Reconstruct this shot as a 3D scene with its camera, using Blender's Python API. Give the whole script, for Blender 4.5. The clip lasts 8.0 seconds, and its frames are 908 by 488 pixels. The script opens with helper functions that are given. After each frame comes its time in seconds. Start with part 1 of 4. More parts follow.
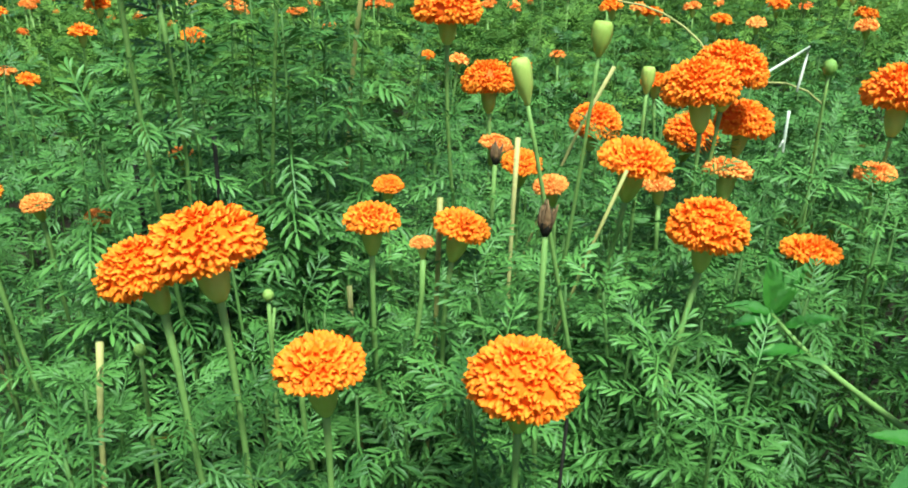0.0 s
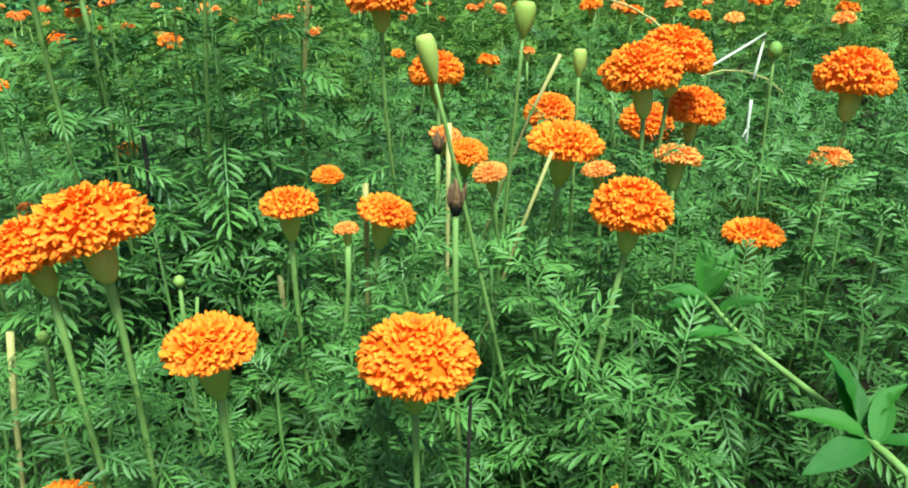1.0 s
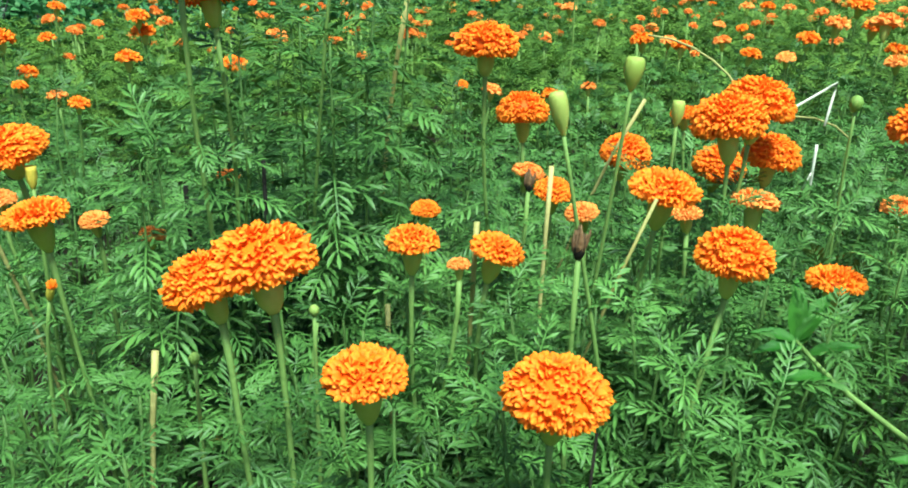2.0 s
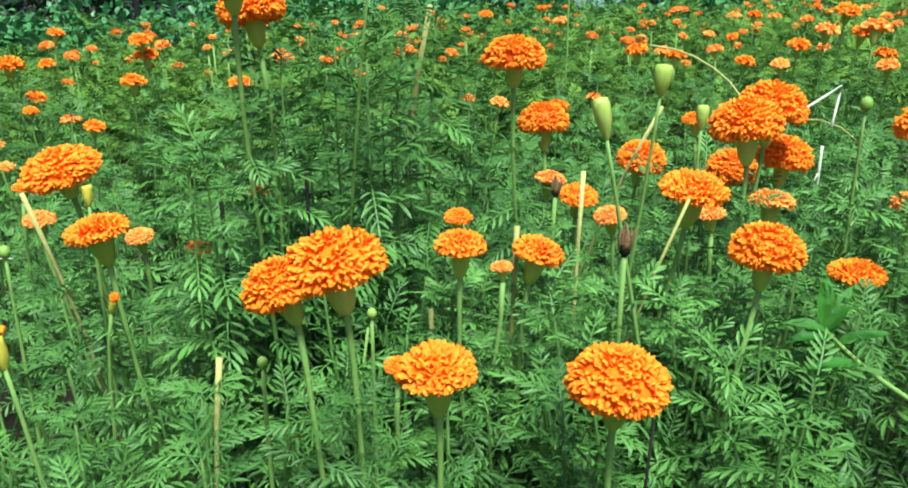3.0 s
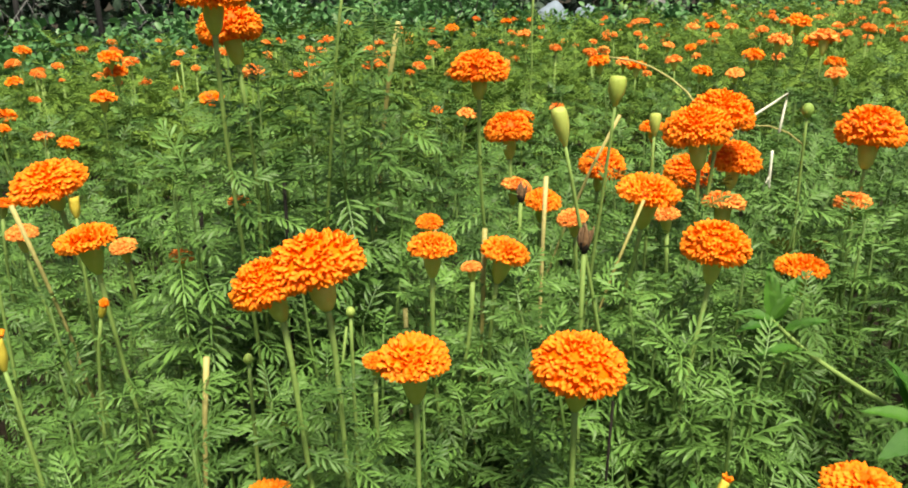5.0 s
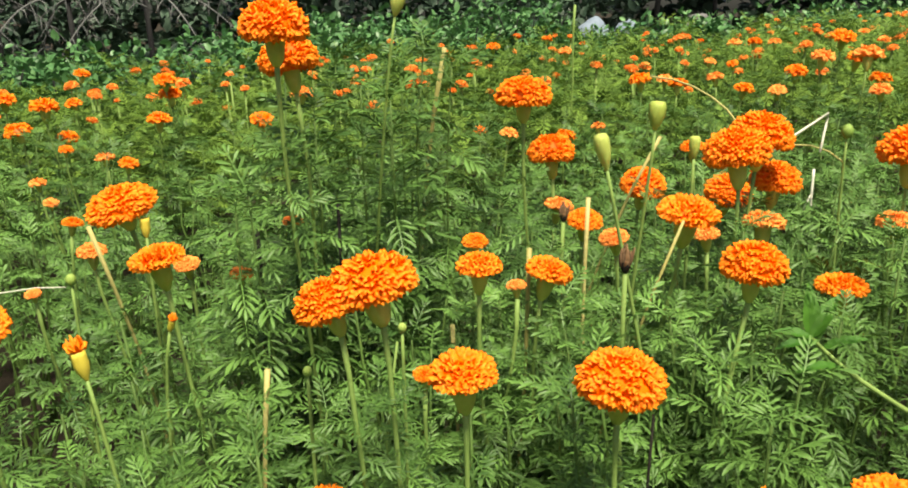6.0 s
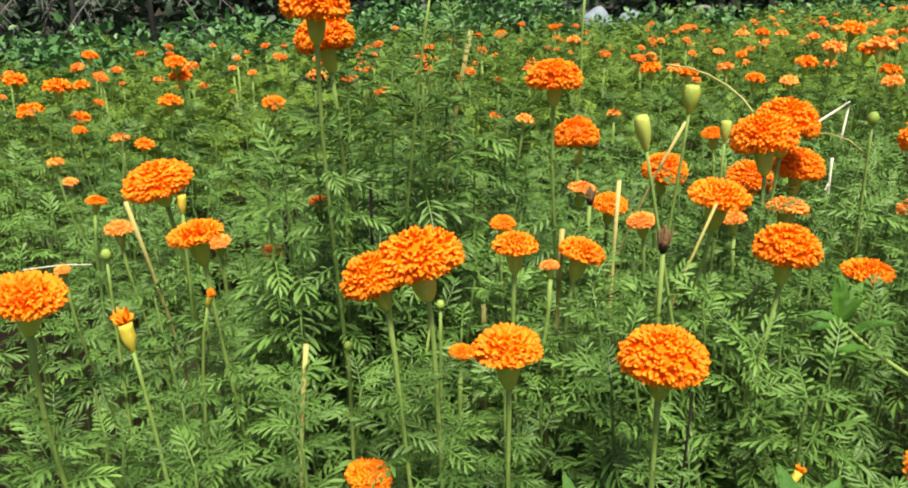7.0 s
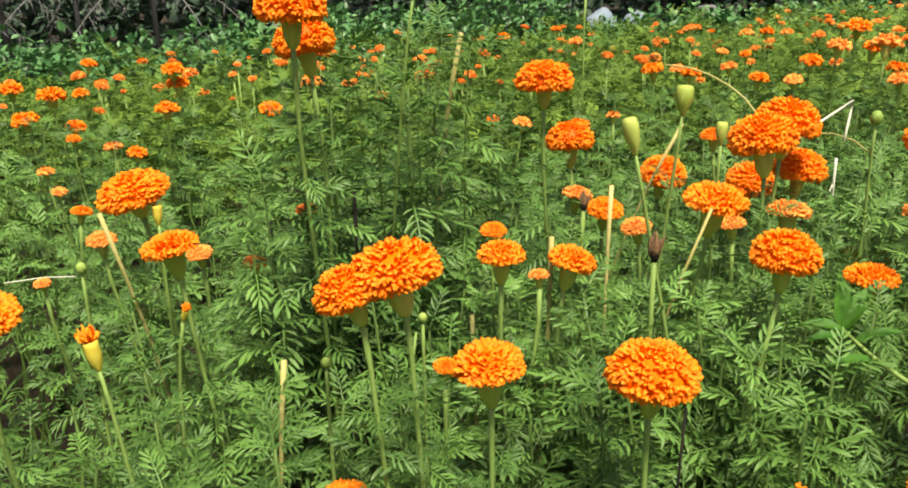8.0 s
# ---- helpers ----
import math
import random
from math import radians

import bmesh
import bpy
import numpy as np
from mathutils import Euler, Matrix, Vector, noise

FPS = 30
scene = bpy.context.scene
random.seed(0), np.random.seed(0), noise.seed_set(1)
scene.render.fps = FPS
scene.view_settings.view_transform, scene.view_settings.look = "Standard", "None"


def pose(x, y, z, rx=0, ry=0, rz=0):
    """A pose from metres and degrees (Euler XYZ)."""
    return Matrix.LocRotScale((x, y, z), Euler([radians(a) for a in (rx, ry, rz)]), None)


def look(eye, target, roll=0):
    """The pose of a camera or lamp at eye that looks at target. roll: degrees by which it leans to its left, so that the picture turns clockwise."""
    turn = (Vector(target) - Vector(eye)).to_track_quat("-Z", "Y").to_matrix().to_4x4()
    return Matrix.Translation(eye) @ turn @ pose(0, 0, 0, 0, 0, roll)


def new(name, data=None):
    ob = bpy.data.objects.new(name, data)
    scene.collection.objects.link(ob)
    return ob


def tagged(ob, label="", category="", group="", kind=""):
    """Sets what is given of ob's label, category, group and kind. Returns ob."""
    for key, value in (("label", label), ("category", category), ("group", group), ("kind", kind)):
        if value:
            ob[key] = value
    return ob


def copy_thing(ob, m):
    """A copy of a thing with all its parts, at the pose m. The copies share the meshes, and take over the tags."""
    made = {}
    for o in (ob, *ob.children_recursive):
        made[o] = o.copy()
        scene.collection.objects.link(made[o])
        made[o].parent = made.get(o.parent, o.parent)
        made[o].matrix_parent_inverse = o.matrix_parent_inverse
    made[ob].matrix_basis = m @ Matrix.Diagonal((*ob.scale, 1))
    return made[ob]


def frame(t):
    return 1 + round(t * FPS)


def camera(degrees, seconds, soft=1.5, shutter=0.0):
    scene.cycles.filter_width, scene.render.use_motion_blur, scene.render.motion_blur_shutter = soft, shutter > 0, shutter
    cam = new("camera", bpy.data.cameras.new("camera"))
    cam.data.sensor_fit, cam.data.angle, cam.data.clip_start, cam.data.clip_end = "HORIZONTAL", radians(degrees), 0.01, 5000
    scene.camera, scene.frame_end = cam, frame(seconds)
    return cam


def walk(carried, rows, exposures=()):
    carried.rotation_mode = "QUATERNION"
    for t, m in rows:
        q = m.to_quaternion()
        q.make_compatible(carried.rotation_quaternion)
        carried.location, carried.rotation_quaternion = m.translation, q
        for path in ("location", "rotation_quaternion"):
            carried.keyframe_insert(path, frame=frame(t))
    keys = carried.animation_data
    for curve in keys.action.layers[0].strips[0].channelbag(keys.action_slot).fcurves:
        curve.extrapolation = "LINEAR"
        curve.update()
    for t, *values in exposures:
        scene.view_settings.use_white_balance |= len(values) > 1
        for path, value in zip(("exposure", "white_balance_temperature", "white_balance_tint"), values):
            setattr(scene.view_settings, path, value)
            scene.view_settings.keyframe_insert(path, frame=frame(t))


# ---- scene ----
# ---- camera ----
cam = camera(60, 8.0, soft=1.85)
PATH = [
    (0, look((0.088, 0.106, 0.985), (0.137, 1.968, 0.257), 1.6)),
    (0.5, look((0.098, 0.114, 0.982), (0.153, 1.972, 0.246), 1.8)),
    (1, look((0.158, 0.107, 0.964), (0.19, 1.977, 0.256), 0.5)),
    (1.5, look((0.113, 0.11, 0.991), (0.165, 1.972, 0.264), 0.7)),
    (2, look((0.078, 0.074, 0.992), (0.061, 1.96, 0.327), 2.1)),
    (2.2, look((0.067, 0.067, 0.999), (0.059, 1.958, 0.345), 1.5)),
    (3.3, look((0.01, 0.02, 0.989), (0.019, 1.932, 0.4), 0.5)),
    (3.5, look((0.001, 0.002, 1.0), (-0.002, 1.921, 0.439), -0.0)),
    (4, look((0.026, -0.016, 0.996), (0.017, 1.902, 0.429), -0.8)),
    (4.5, look((0.008, -0.023, 1.005), (0.065, 1.891, 0.429), 0.0)),
    (4.7, look((0.028, -0.005, 0.993), (0.12, 1.901, 0.395), 0.1)),
    (5.8, pose(0.0154, -0.0316, 1.0119, 73.383, 0.234, -0.355)),
    (6, look((0.018, -0.041, 1.012), (0.003, 1.879, 0.45), -0.6)),
    (6.5, look((0.01, -0.05, 1.009), (-0.019, 1.867, 0.439), -0.4)),
    (7, look((-0.022, -0.051, 1.004), (-0.028, 1.861, 0.417), 0.2)),
    (7.5, look((0.016, -0.035, 1.003), (-0.006, 1.868, 0.389), -0.4)),
    (8, look((0.002, -0.02, 1.001), (-0.026, 1.894, 0.422), -0.6)),
]
walk(cam, PATH, exposures=[(0.0, 1.25, 5600, -20), (3.3, 1.3, 5750, -18), (3.85, 1.2, 7250, 4), (8.0, 1.2, 7500, 6)])

# ---- light: bright overcast day ----
SUN_ELEV, SUN_TURN = radians(65), radians(165)
world = bpy.data.worlds.new("overcast_sky")
scene.world = world
world.use_nodes = True
wn, wl = world.node_tree.nodes, world.node_tree.links
sky = wn.new("ShaderNodeTexSky")
sky.sky_type, sky.sun_disc = "NISHITA", False
sky.sun_elevation, sky.sun_rotation = SUN_ELEV, SUN_TURN
sky.air_density, sky.dust_density, sky.ozone_density = 1.0, 4.0, 1.0
wn["Background"].inputs["Strength"].default_value = 0.058
wl.new(sky.outputs["Color"], wn["Background"].inputs["Color"])

sun_data = bpy.data.lights.new("sun", "SUN")
sun_data.energy, sun_data.angle, sun_data.color = 4.0, radians(12), (1.0, 0.96, 0.88)
sun = new("sun", sun_data)
toward = Vector((math.sin(SUN_TURN) * math.cos(SUN_ELEV), math.cos(SUN_TURN) * math.cos(SUN_ELEV), math.sin(SUN_ELEV)))
sun.matrix_world = look(tuple(toward * 20), (0, 0, 0))

# ---- materials ----


def material(name, dark, light, scale=40.0, rough=0.5, through_light=0.0, bump=0.0, spec=0.4, by="island", fine=3.0, foot=None):
    """Two-tone surface: grain at two scales, a shift per object or per loose piece, optional light passing through."""
    m = bpy.data.materials.new(name)
    m.use_nodes = True
    n, k = m.node_tree.nodes, m.node_tree.links
    b = n["Principled BSDF"]
    b.inputs["Roughness"].default_value = rough
    b.inputs["Specular IOR Level"].default_value = spec
    co = n.new("ShaderNodeTexCoord")
    big, small = n.new("ShaderNodeTexNoise"), n.new("ShaderNodeTexNoise")
    big.inputs["Scale"].default_value, small.inputs["Scale"].default_value = scale / 6, scale * fine
    for tex in (big, small):
        k.new(co.outputs["Object"], tex.inputs["Vector"])
        tex.inputs["Detail"].default_value = 3.0
    pick = n.new("ShaderNodeObjectInfo" if by == "object" else "ShaderNodeNewGeometry")
    add = n.new("ShaderNodeMath")
    add.operation = "MULTIPLY_ADD"
    k.new(big.outputs["Fac"], add.inputs[0])
    add.inputs[1].default_value = 0.7
    k.new(pick.outputs["Random" if by == "object" else "Random Per Island"], add.inputs[2])
    if by == "both":
        whole, half = n.new("ShaderNodeObjectInfo"), n.new("ShaderNodeMix")
        half.inputs["Factor"].default_value = 0.55
        k.new(pick.outputs["Random Per Island"], half.inputs["A"])
        k.new(whole.outputs["Random"], half.inputs["B"])
        k.new(half.outputs["Result"], add.inputs[2])
    add2 = n.new("ShaderNodeMath")
    add2.operation = "MULTIPLY_ADD"
    k.new(small.outputs["Fac"], add2.inputs[0])
    add2.inputs[1].default_value = 0.5
    k.new(add.outputs[0], add2.inputs[2])
    ramp = n.new("ShaderNodeMapRange")
    ramp.inputs["From Min"].default_value, ramp.inputs["From Max"].default_value = 0.45, 1.75
    k.new(add2.outputs[0], ramp.inputs["Value"])
    mix = n.new("ShaderNodeMix")
    mix.data_type = "RGBA"
    mix.inputs["A"].default_value, mix.inputs["B"].default_value = (*dark, 1), (*light, 1)
    k.new(ramp.outputs["Result"], mix.inputs["Factor"])
    colour = mix.outputs["Result"]
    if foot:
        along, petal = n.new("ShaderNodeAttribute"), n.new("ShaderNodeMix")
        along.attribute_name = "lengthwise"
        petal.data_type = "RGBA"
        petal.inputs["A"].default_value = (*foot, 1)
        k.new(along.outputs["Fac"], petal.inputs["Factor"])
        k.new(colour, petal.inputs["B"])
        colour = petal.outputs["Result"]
    k.new(colour, b.inputs["Base Color"])
    if bump:
        bm = n.new("ShaderNodeBump")
        bm.inputs["Strength"].default_value, bm.inputs["Distance"].default_value = bump, 0.002
        k.new(small.outputs["Fac"], bm.inputs["Height"])
        k.new(bm.outputs["Normal"], b.inputs["Normal"])
    if through_light:
        t, s = n.new("ShaderNodeBsdfTranslucent"), n.new("ShaderNodeMixShader")
        k.new(colour, t.inputs["Color"])
        s.inputs[0].default_value = through_light
        k.new(b.outputs[0], s.inputs[1])
        k.new(t.outputs[0], s.inputs[2])
        k.new(s.outputs[0], n["Material Output"].inputs["Surface"])
    return m


LEAF = material("marigold_leaf", (0.008, 0.033, 0.007), (0.122, 0.244, 0.052), 60, 0.48, 0.06, 0.2, 0.26, by="both")
LEAF_FAR = material("marigold_leaf_far", (0.013, 0.047, 0.008), (0.16, 0.262, 0.045), 4, 0.6, 0.18, 0.0, 0.15)
STEM = material("green_stem", (0.10, 0.18, 0.04), (0.21, 0.30, 0.085), 80, 0.55, 0.0, 0.3, 0.2)
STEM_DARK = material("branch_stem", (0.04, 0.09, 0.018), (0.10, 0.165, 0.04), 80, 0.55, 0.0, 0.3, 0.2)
CUP = material("flower_cup", (0.44, 0.52, 0.09), (0.62, 0.66, 0.18), 90, 0.45, 0.4, 0.3, by="object")
BUD = material("young_bud", (0.27, 0.35, 0.06), (0.43, 0.48, 0.12), 90, 0.45, 0.0, 0.3, 0.3, by="object")
BUD_DARK = material("small_green_bud", (0.15, 0.25, 0.045), (0.27, 0.36, 0.085), 90, 0.45, 0.0, 0.3, 0.3, by="object")
BUD_YELLOW = material("ripening_bud", (0.42, 0.36, 0.04), (0.60, 0.48, 0.07), 90, 0.5, 0.0, 0.3, 0.3, by="object")
# petal foot naturally redder, deepened further to put shade into the gaps
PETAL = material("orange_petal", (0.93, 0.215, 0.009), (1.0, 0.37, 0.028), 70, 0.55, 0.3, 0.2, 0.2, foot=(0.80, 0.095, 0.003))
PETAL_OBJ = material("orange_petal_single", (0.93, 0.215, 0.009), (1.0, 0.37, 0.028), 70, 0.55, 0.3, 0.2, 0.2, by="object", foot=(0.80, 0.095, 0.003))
# faded blooms; on distant ones the same colour stands for haze
PETAL_FADED_HAZY = material("faded_hazy_petal", (0.9, 0.26, 0.045), (1.0, 0.44, 0.11), 70, 0.6, 0.3, 0.2, 0.2)
# filler body under the petals; the gaps' shade is in its dark colour
CORE = material("shaded_bloom_heart", (0.62, 0.08, 0.002), (0.8, 0.15, 0.004), 70, 0.7, 0.0, 0.2, 0.1)
STRAW = material("dry_straw", (0.27, 0.25, 0.075), (0.41, 0.36, 0.14), 60, 0.6, 0.0, 0.4, by="object")
PALE = material("bleached_stalk", (0.45, 0.45, 0.36), (0.62, 0.62, 0.52), 60, 0.6, 0.0, 0.4, by="object")
BLACK = material("blackened_stalk", (0.006, 0.006, 0.006), (0.022, 0.019, 0.015), 90, 0.8, 0.0, 0.5, 0.08, by="object")
BROWN = material("withered_brown", (0.05, 0.028, 0.012), (0.20, 0.11, 0.05), 90, 0.8, 0.0, 0.5)
WEED = material("broad_leaf", (0.026, 0.105, 0.01), (0.075, 0.205, 0.025), 40, 0.42, 0.3, 0.35, 0.35, by="object")
SHRUB = material("shrub_leaf", (0.022, 0.085, 0.028), (0.10, 0.23, 0.075), 6, 0.45, 0.15, 0.1, 0.4)
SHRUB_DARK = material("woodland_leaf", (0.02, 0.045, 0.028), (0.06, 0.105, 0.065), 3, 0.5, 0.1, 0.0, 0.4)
# near black because the wood's shade is put into the bark colour
BARK = material("shaded_grey_bark", (0.006, 0.006, 0.0065), (0.024, 0.024, 0.024), 12, 0.85, 0.0, 0.8, 0.2)
FROND = material("dry_frond", (0.06, 0.065, 0.065), (0.15, 0.155, 0.15), 12, 0.8, 0.0, 0.4, 0.2)
ROCK = material("pale_rock", (0.13, 0.17, 0.22), (0.24, 0.29, 0.35), 8, 0.8, 0.0, 0.6, 0.2)
ROCK_GREY = material("grey_rock", (0.09, 0.09, 0.09), (0.18, 0.18, 0.18), 8, 0.85, 0.0, 0.6, 0.2)
SOIL = material("dark_soil", (0.012, 0.010, 0.007), (0.045, 0.036, 0.024), 9, 0.95, 0.0, 1.0, 0.1, fine=9.0)

# ---- mesh tools ----
RNG = np.random.default_rng(7)


def mesh_of(name, verts, tris, mat, smooth=True):
    verts, tris = np.asarray(verts, np.float32), np.asarray(tris, np.int32)
    me = bpy.data.meshes.new(name)
    me.vertices.add(len(verts))
    me.vertices.foreach_set("co", verts.ravel())
    me.loops.add(len(tris) * 3)
    me.loops.foreach_set("vertex_index", tris.ravel())
    me.polygons.add(len(tris))
    me.polygons.foreach_set("loop_start", np.arange(len(tris), dtype=np.int32) * 3)
    me.update(calc_edges=True)
    me.polygons.foreach_set("use_smooth", np.full(len(tris), smooth))
    me.materials.append(mat)
    return me


def lengthwise(me, values):
    """Keeps on a petal mesh how far along its petal each point lies."""
    me.attributes.new("lengthwise", "FLOAT", "POINT").data.foreach_set("value", np.asarray(values, np.float32))
    return me


def joined(pieces):
    """One (verts, tris) out of many."""
    vs, ts, at = [], [], 0
    for v, t in pieces:
        vs.append(v)
        ts.append(t + at)
        at += len(v)
    return np.concatenate(vs), np.concatenate(ts)


def part(name, me, parent, label="", m=None):
    ob = new(name, me)
    ob.parent = parent
    if m is not None:
        ob.matrix_basis = m
    return tagged(ob, label) if label else ob


def root(name, x, y, z, label, category, group="", kind=""):
    return_ob = new(name)
    return_ob.empty_display_size = 0.05
    return_ob.location = (x, y, z)
    return tagged(return_ob, label, category, group, kind)


def unit(v):
    return v / (np.linalg.norm(v, axis=-1, keepdims=True) + 1e-9)


def tube(points, radii, sides=7, cap=True):
    """A round stalk along points."""
    p, n = np.asarray(points, float), len(points)
    tan = unit(np.gradient(p, axis=0))
    ref = np.array([0.3, 0.9, 0.1]) if abs(tan[0][1]) < 0.8 else np.array([1.0, 0.1, 0.2])
    a = unit(np.cross(tan, ref))
    b = np.cross(tan, a)
    ang = np.linspace(0, 2 * np.pi, sides, endpoint=False)
    ring = np.cos(ang)[None, :, None] * a[:, None] + np.sin(ang)[None, :, None] * b[:, None]
    v = (p[:, None] + ring * np.asarray(radii, float)[:, None, None]).reshape(-1, 3)
    t = []
    for i in range(n - 1):
        for j in range(sides):
            q, r = i * sides + j, i * sides + (j + 1) % sides
            t += [(q, r, r + sides), (q, r + sides, q + sides)]
    if cap:
        for i in range(1, sides - 1):
            t.append((0, i + 1, i))
            t.append(((n - 1) * sides, (n - 1) * sides + i, (n - 1) * sides + i + 1))
    return v, np.array(t)


def lathe(profile, sides=14, rib=0.0, ribs=7):
    """A turned form from (radius, height) pairs, with shallow ribs."""
    ang = np.linspace(0, 2 * np.pi, sides, endpoint=False)
    v = [((r * (1 + rib * math.cos(ribs * a))) * math.cos(a), (r * (1 + rib * math.cos(ribs * a))) * math.sin(a), z) for r, z in profile for a in ang]
    t = []
    for i in range(len(profile) - 1):
        for j in range(sides):
            q, r = i * sides + j, i * sides + (j + 1) % sides
            t += [(q, r, r + sides), (q, r + sides, q + sides)]
    top = (len(profile) - 1) * sides
    for i in range(1, sides - 1):
        t.append((0, i + 1, i))
        t.append((top, top + i, top + i + 1))
    return np.array(v), np.array(t)


def curve3(a, b, c, n):
    s = np.linspace(0, 1, n)[:, None]
    a, b, c = (np.asarray(q, float) for q in (a, b, c))
    return (1 - s) ** 2 * a + 2 * s * (1 - s) * b + s**2 * c


def frames_of(x_dir, up):
    """Rotation matrices whose first axis is x_dir and whose third leans to up."""
    x = unit(x_dir)
    y = unit(np.cross(up, x))
    return np.stack([x, y, np.cross(x, y)], -1)


def ground_z(x, y):
    """The field falls gently to one side and rises away."""
    return 0.04 * np.clip(x, -6, 8) + 0.012 * np.clip(np.asarray(y) - 1, 0, 14)


# ---- ground ----
gx = np.concatenate([[-400, -150, -60, -30], np.linspace(-16, 16, 90), [30, 60, 150, 400]])
gy = np.concatenate([[-400, -150, -60, -20], np.linspace(-6, 20, 74), [30, 60, 150, 400]])
X, Y = np.meshgrid(gx, gy)
bumps = np.array([noise.noise(Vector((x * 3, y * 3, 0))) for x, y in zip(X.ravel(), Y.ravel())])
Z = ground_z(X, Y) + 0.03 * bumps.reshape(X.shape) * (np.abs(X) < 17)
cols = len(gx)
quad = np.array([(j * cols + i, j * cols + i + 1, (j + 1) * cols + i + 1, (j + 1) * cols + i) for j in range(len(gy) - 1) for i in range(cols - 1)])
ground = new("ground", mesh_of("ground", np.stack([X, Y, Z], -1).reshape(-1, 3), np.concatenate([quad[:, [0, 1, 2]], quad[:, [0, 2, 3]]]), SOIL))
tagged(ground, "dark moist soil under the marigold rows", "ground", kind="structure")

# ---- marigold foliage ----


def leaf_shape(lod, rng, pairs):
    """A feathered leaf of unit length along x: paired leaflets, broadest past their middle, on a drooping rib. One connected sheet."""
    droop, cup_up = rng.uniform(0.12, 0.45), rng.uniform(0.0, 0.25)
    rib = lambda s: np.array([s, 0.0, 0.16 * s - droop * s * s])  # noqa: E731
    stops = [0.0] + [0.24 + 0.56 * i / (pairs - 1) for i in range(pairs)] + [0.84]
    v, t = [], []
    for i, s in enumerate(stops):
        w = 0.016 - 0.009 * i / len(stops)
        v += [rib(s) + (0, w, 0), rib(s) - (0, w, 0)]
        if i:
            t += [(2 * i - 2, 2 * i - 1, 2 * i), (2 * i - 1, 2 * i + 1, 2 * i)]
    rows = ((0.28, 0.58), (0.6, 1.0), (0.84, 0.72)) if lod == 0 else ((0.58, 1.0),)
    for i in range(1, len(stops)):
        last = i == len(stops) - 1
        for side in (0,) if last else (1, -1):
            s = stops[i]
            size = (0.30 if last else 0.24 + 0.13 * math.sin(math.pi * (0.15 + 0.75 * (i - 1) / (pairs - 1)))) * rng.uniform(0.85, 1.12)
            yaw = side * radians(rng.uniform(54, 74) - 28 * (s - 0.24) / 0.6)
            along = np.array([math.cos(yaw), math.sin(yaw), cup_up * abs(side) - droop * s * 0.9])
            along = along / np.linalg.norm(along)
            across = np.cross((0, 0, 1), along)
            across = across / np.linalg.norm(across)
            up = np.cross(along, across)
            half, hang, bend = size * (0.106 if lod == 0 else 0.14), rng.uniform(0.05, 0.45), -side * rng.uniform(0.02, 0.2)
            base = 2 * i if side >= 0 else 2 * i + 1
            at = len(v)
            for q, w in rows:
                mid = rib(s) + along * size * q - up * hang * size * q * q + across * bend * size * q * q
                v += [mid + across * half * w + up * half * 0.5 * w, mid, mid - across * half * w + up * half * 0.5 * w]
            v.append(rib(s) + along * size - up * hang * size + across * bend * size)
            tip = len(v) - 1
            t += [(base, at + 1, at), (base, at + 2, at + 1)]
            for r in range(len(rows) - 1):
                q = at + 3 * r
                t += [(q, q + 1, q + 4), (q, q + 4, q + 3), (q + 1, q + 2, q + 5), (q + 1, q + 5, q + 4)]
            t += [(tip - 3, tip - 2, tip), (tip - 2, tip - 1, tip)]
    return np.array(v), np.array(t)


LEAVES = {0: [leaf_shape(0, RNG, 4 if _ % 3 == 0 else 5) for _ in range(8)], 1: [leaf_shape(1, RNG, 5) for _ in range(6)], 2: [leaf_shape(1, RNG, 3) for _ in range(6)]}


def leaves_on(path, rng, lod, spacing, low, size, low_lod=None, apart=None):
    """Leaves in opposite pairs along a shoot, each pair crossing the last. apart: takes the upper leaves one by one."""
    p = np.asarray(path)
    run = np.concatenate([[0], np.cumsum(np.linalg.norm(np.diff(p, axis=0), axis=1))])
    many = max(2, int(run[-1] * (1 - low) / spacing) + 1)
    stops = run[-1] * (low + (1 - low) * np.linspace(0, 1, many) ** 0.75)
    turn, out = rng.uniform(0, 6.28), []
    for i, d in enumerate(stops):
        s = d / run[-1]
        at = np.array([np.interp(d, run, p[:, k]) for k in range(3)])
        tan = unit(np.array([np.interp(min(d + 0.01, run[-1]), run, p[:, k]) - np.interp(max(d - 0.02, 0), run, p[:, k]) for k in range(3)]))
        turn += radians(90 + rng.uniform(-18, 18))
        count = 2 if i < len(stops) - 1 else 5
        for j in range(count):
            a = turn + j * 2 * math.pi / count
            side = np.array([math.cos(a), math.sin(a), 0])
            side = unit(side - tan * (side @ tan))
            lift = radians(rng.uniform(-22, 26) + 30 * max(0, s - 0.85) / 0.15)
            x_dir = side * math.cos(lift) + tan * math.sin(lift)
            length = size * rng.uniform(0.8, 1.2) * (1.0 - 0.3 * max(0, s - 0.8) / 0.2)
            use = lod if (low_lod is None or s > 0.6) else low_lod
            v, t = LEAVES[use][rng.integers(len(LEAVES[use]))]
            m = frames_of(x_dir, tan + (0, -0.25, 0.3) + rng.normal(0, 0.2, 3)) * length
            if apart is not None and s > 0.87:
                apart.append((at, m, rng.integers(8)))
            else:
                out.append((v @ m.T + at, t))
    return out


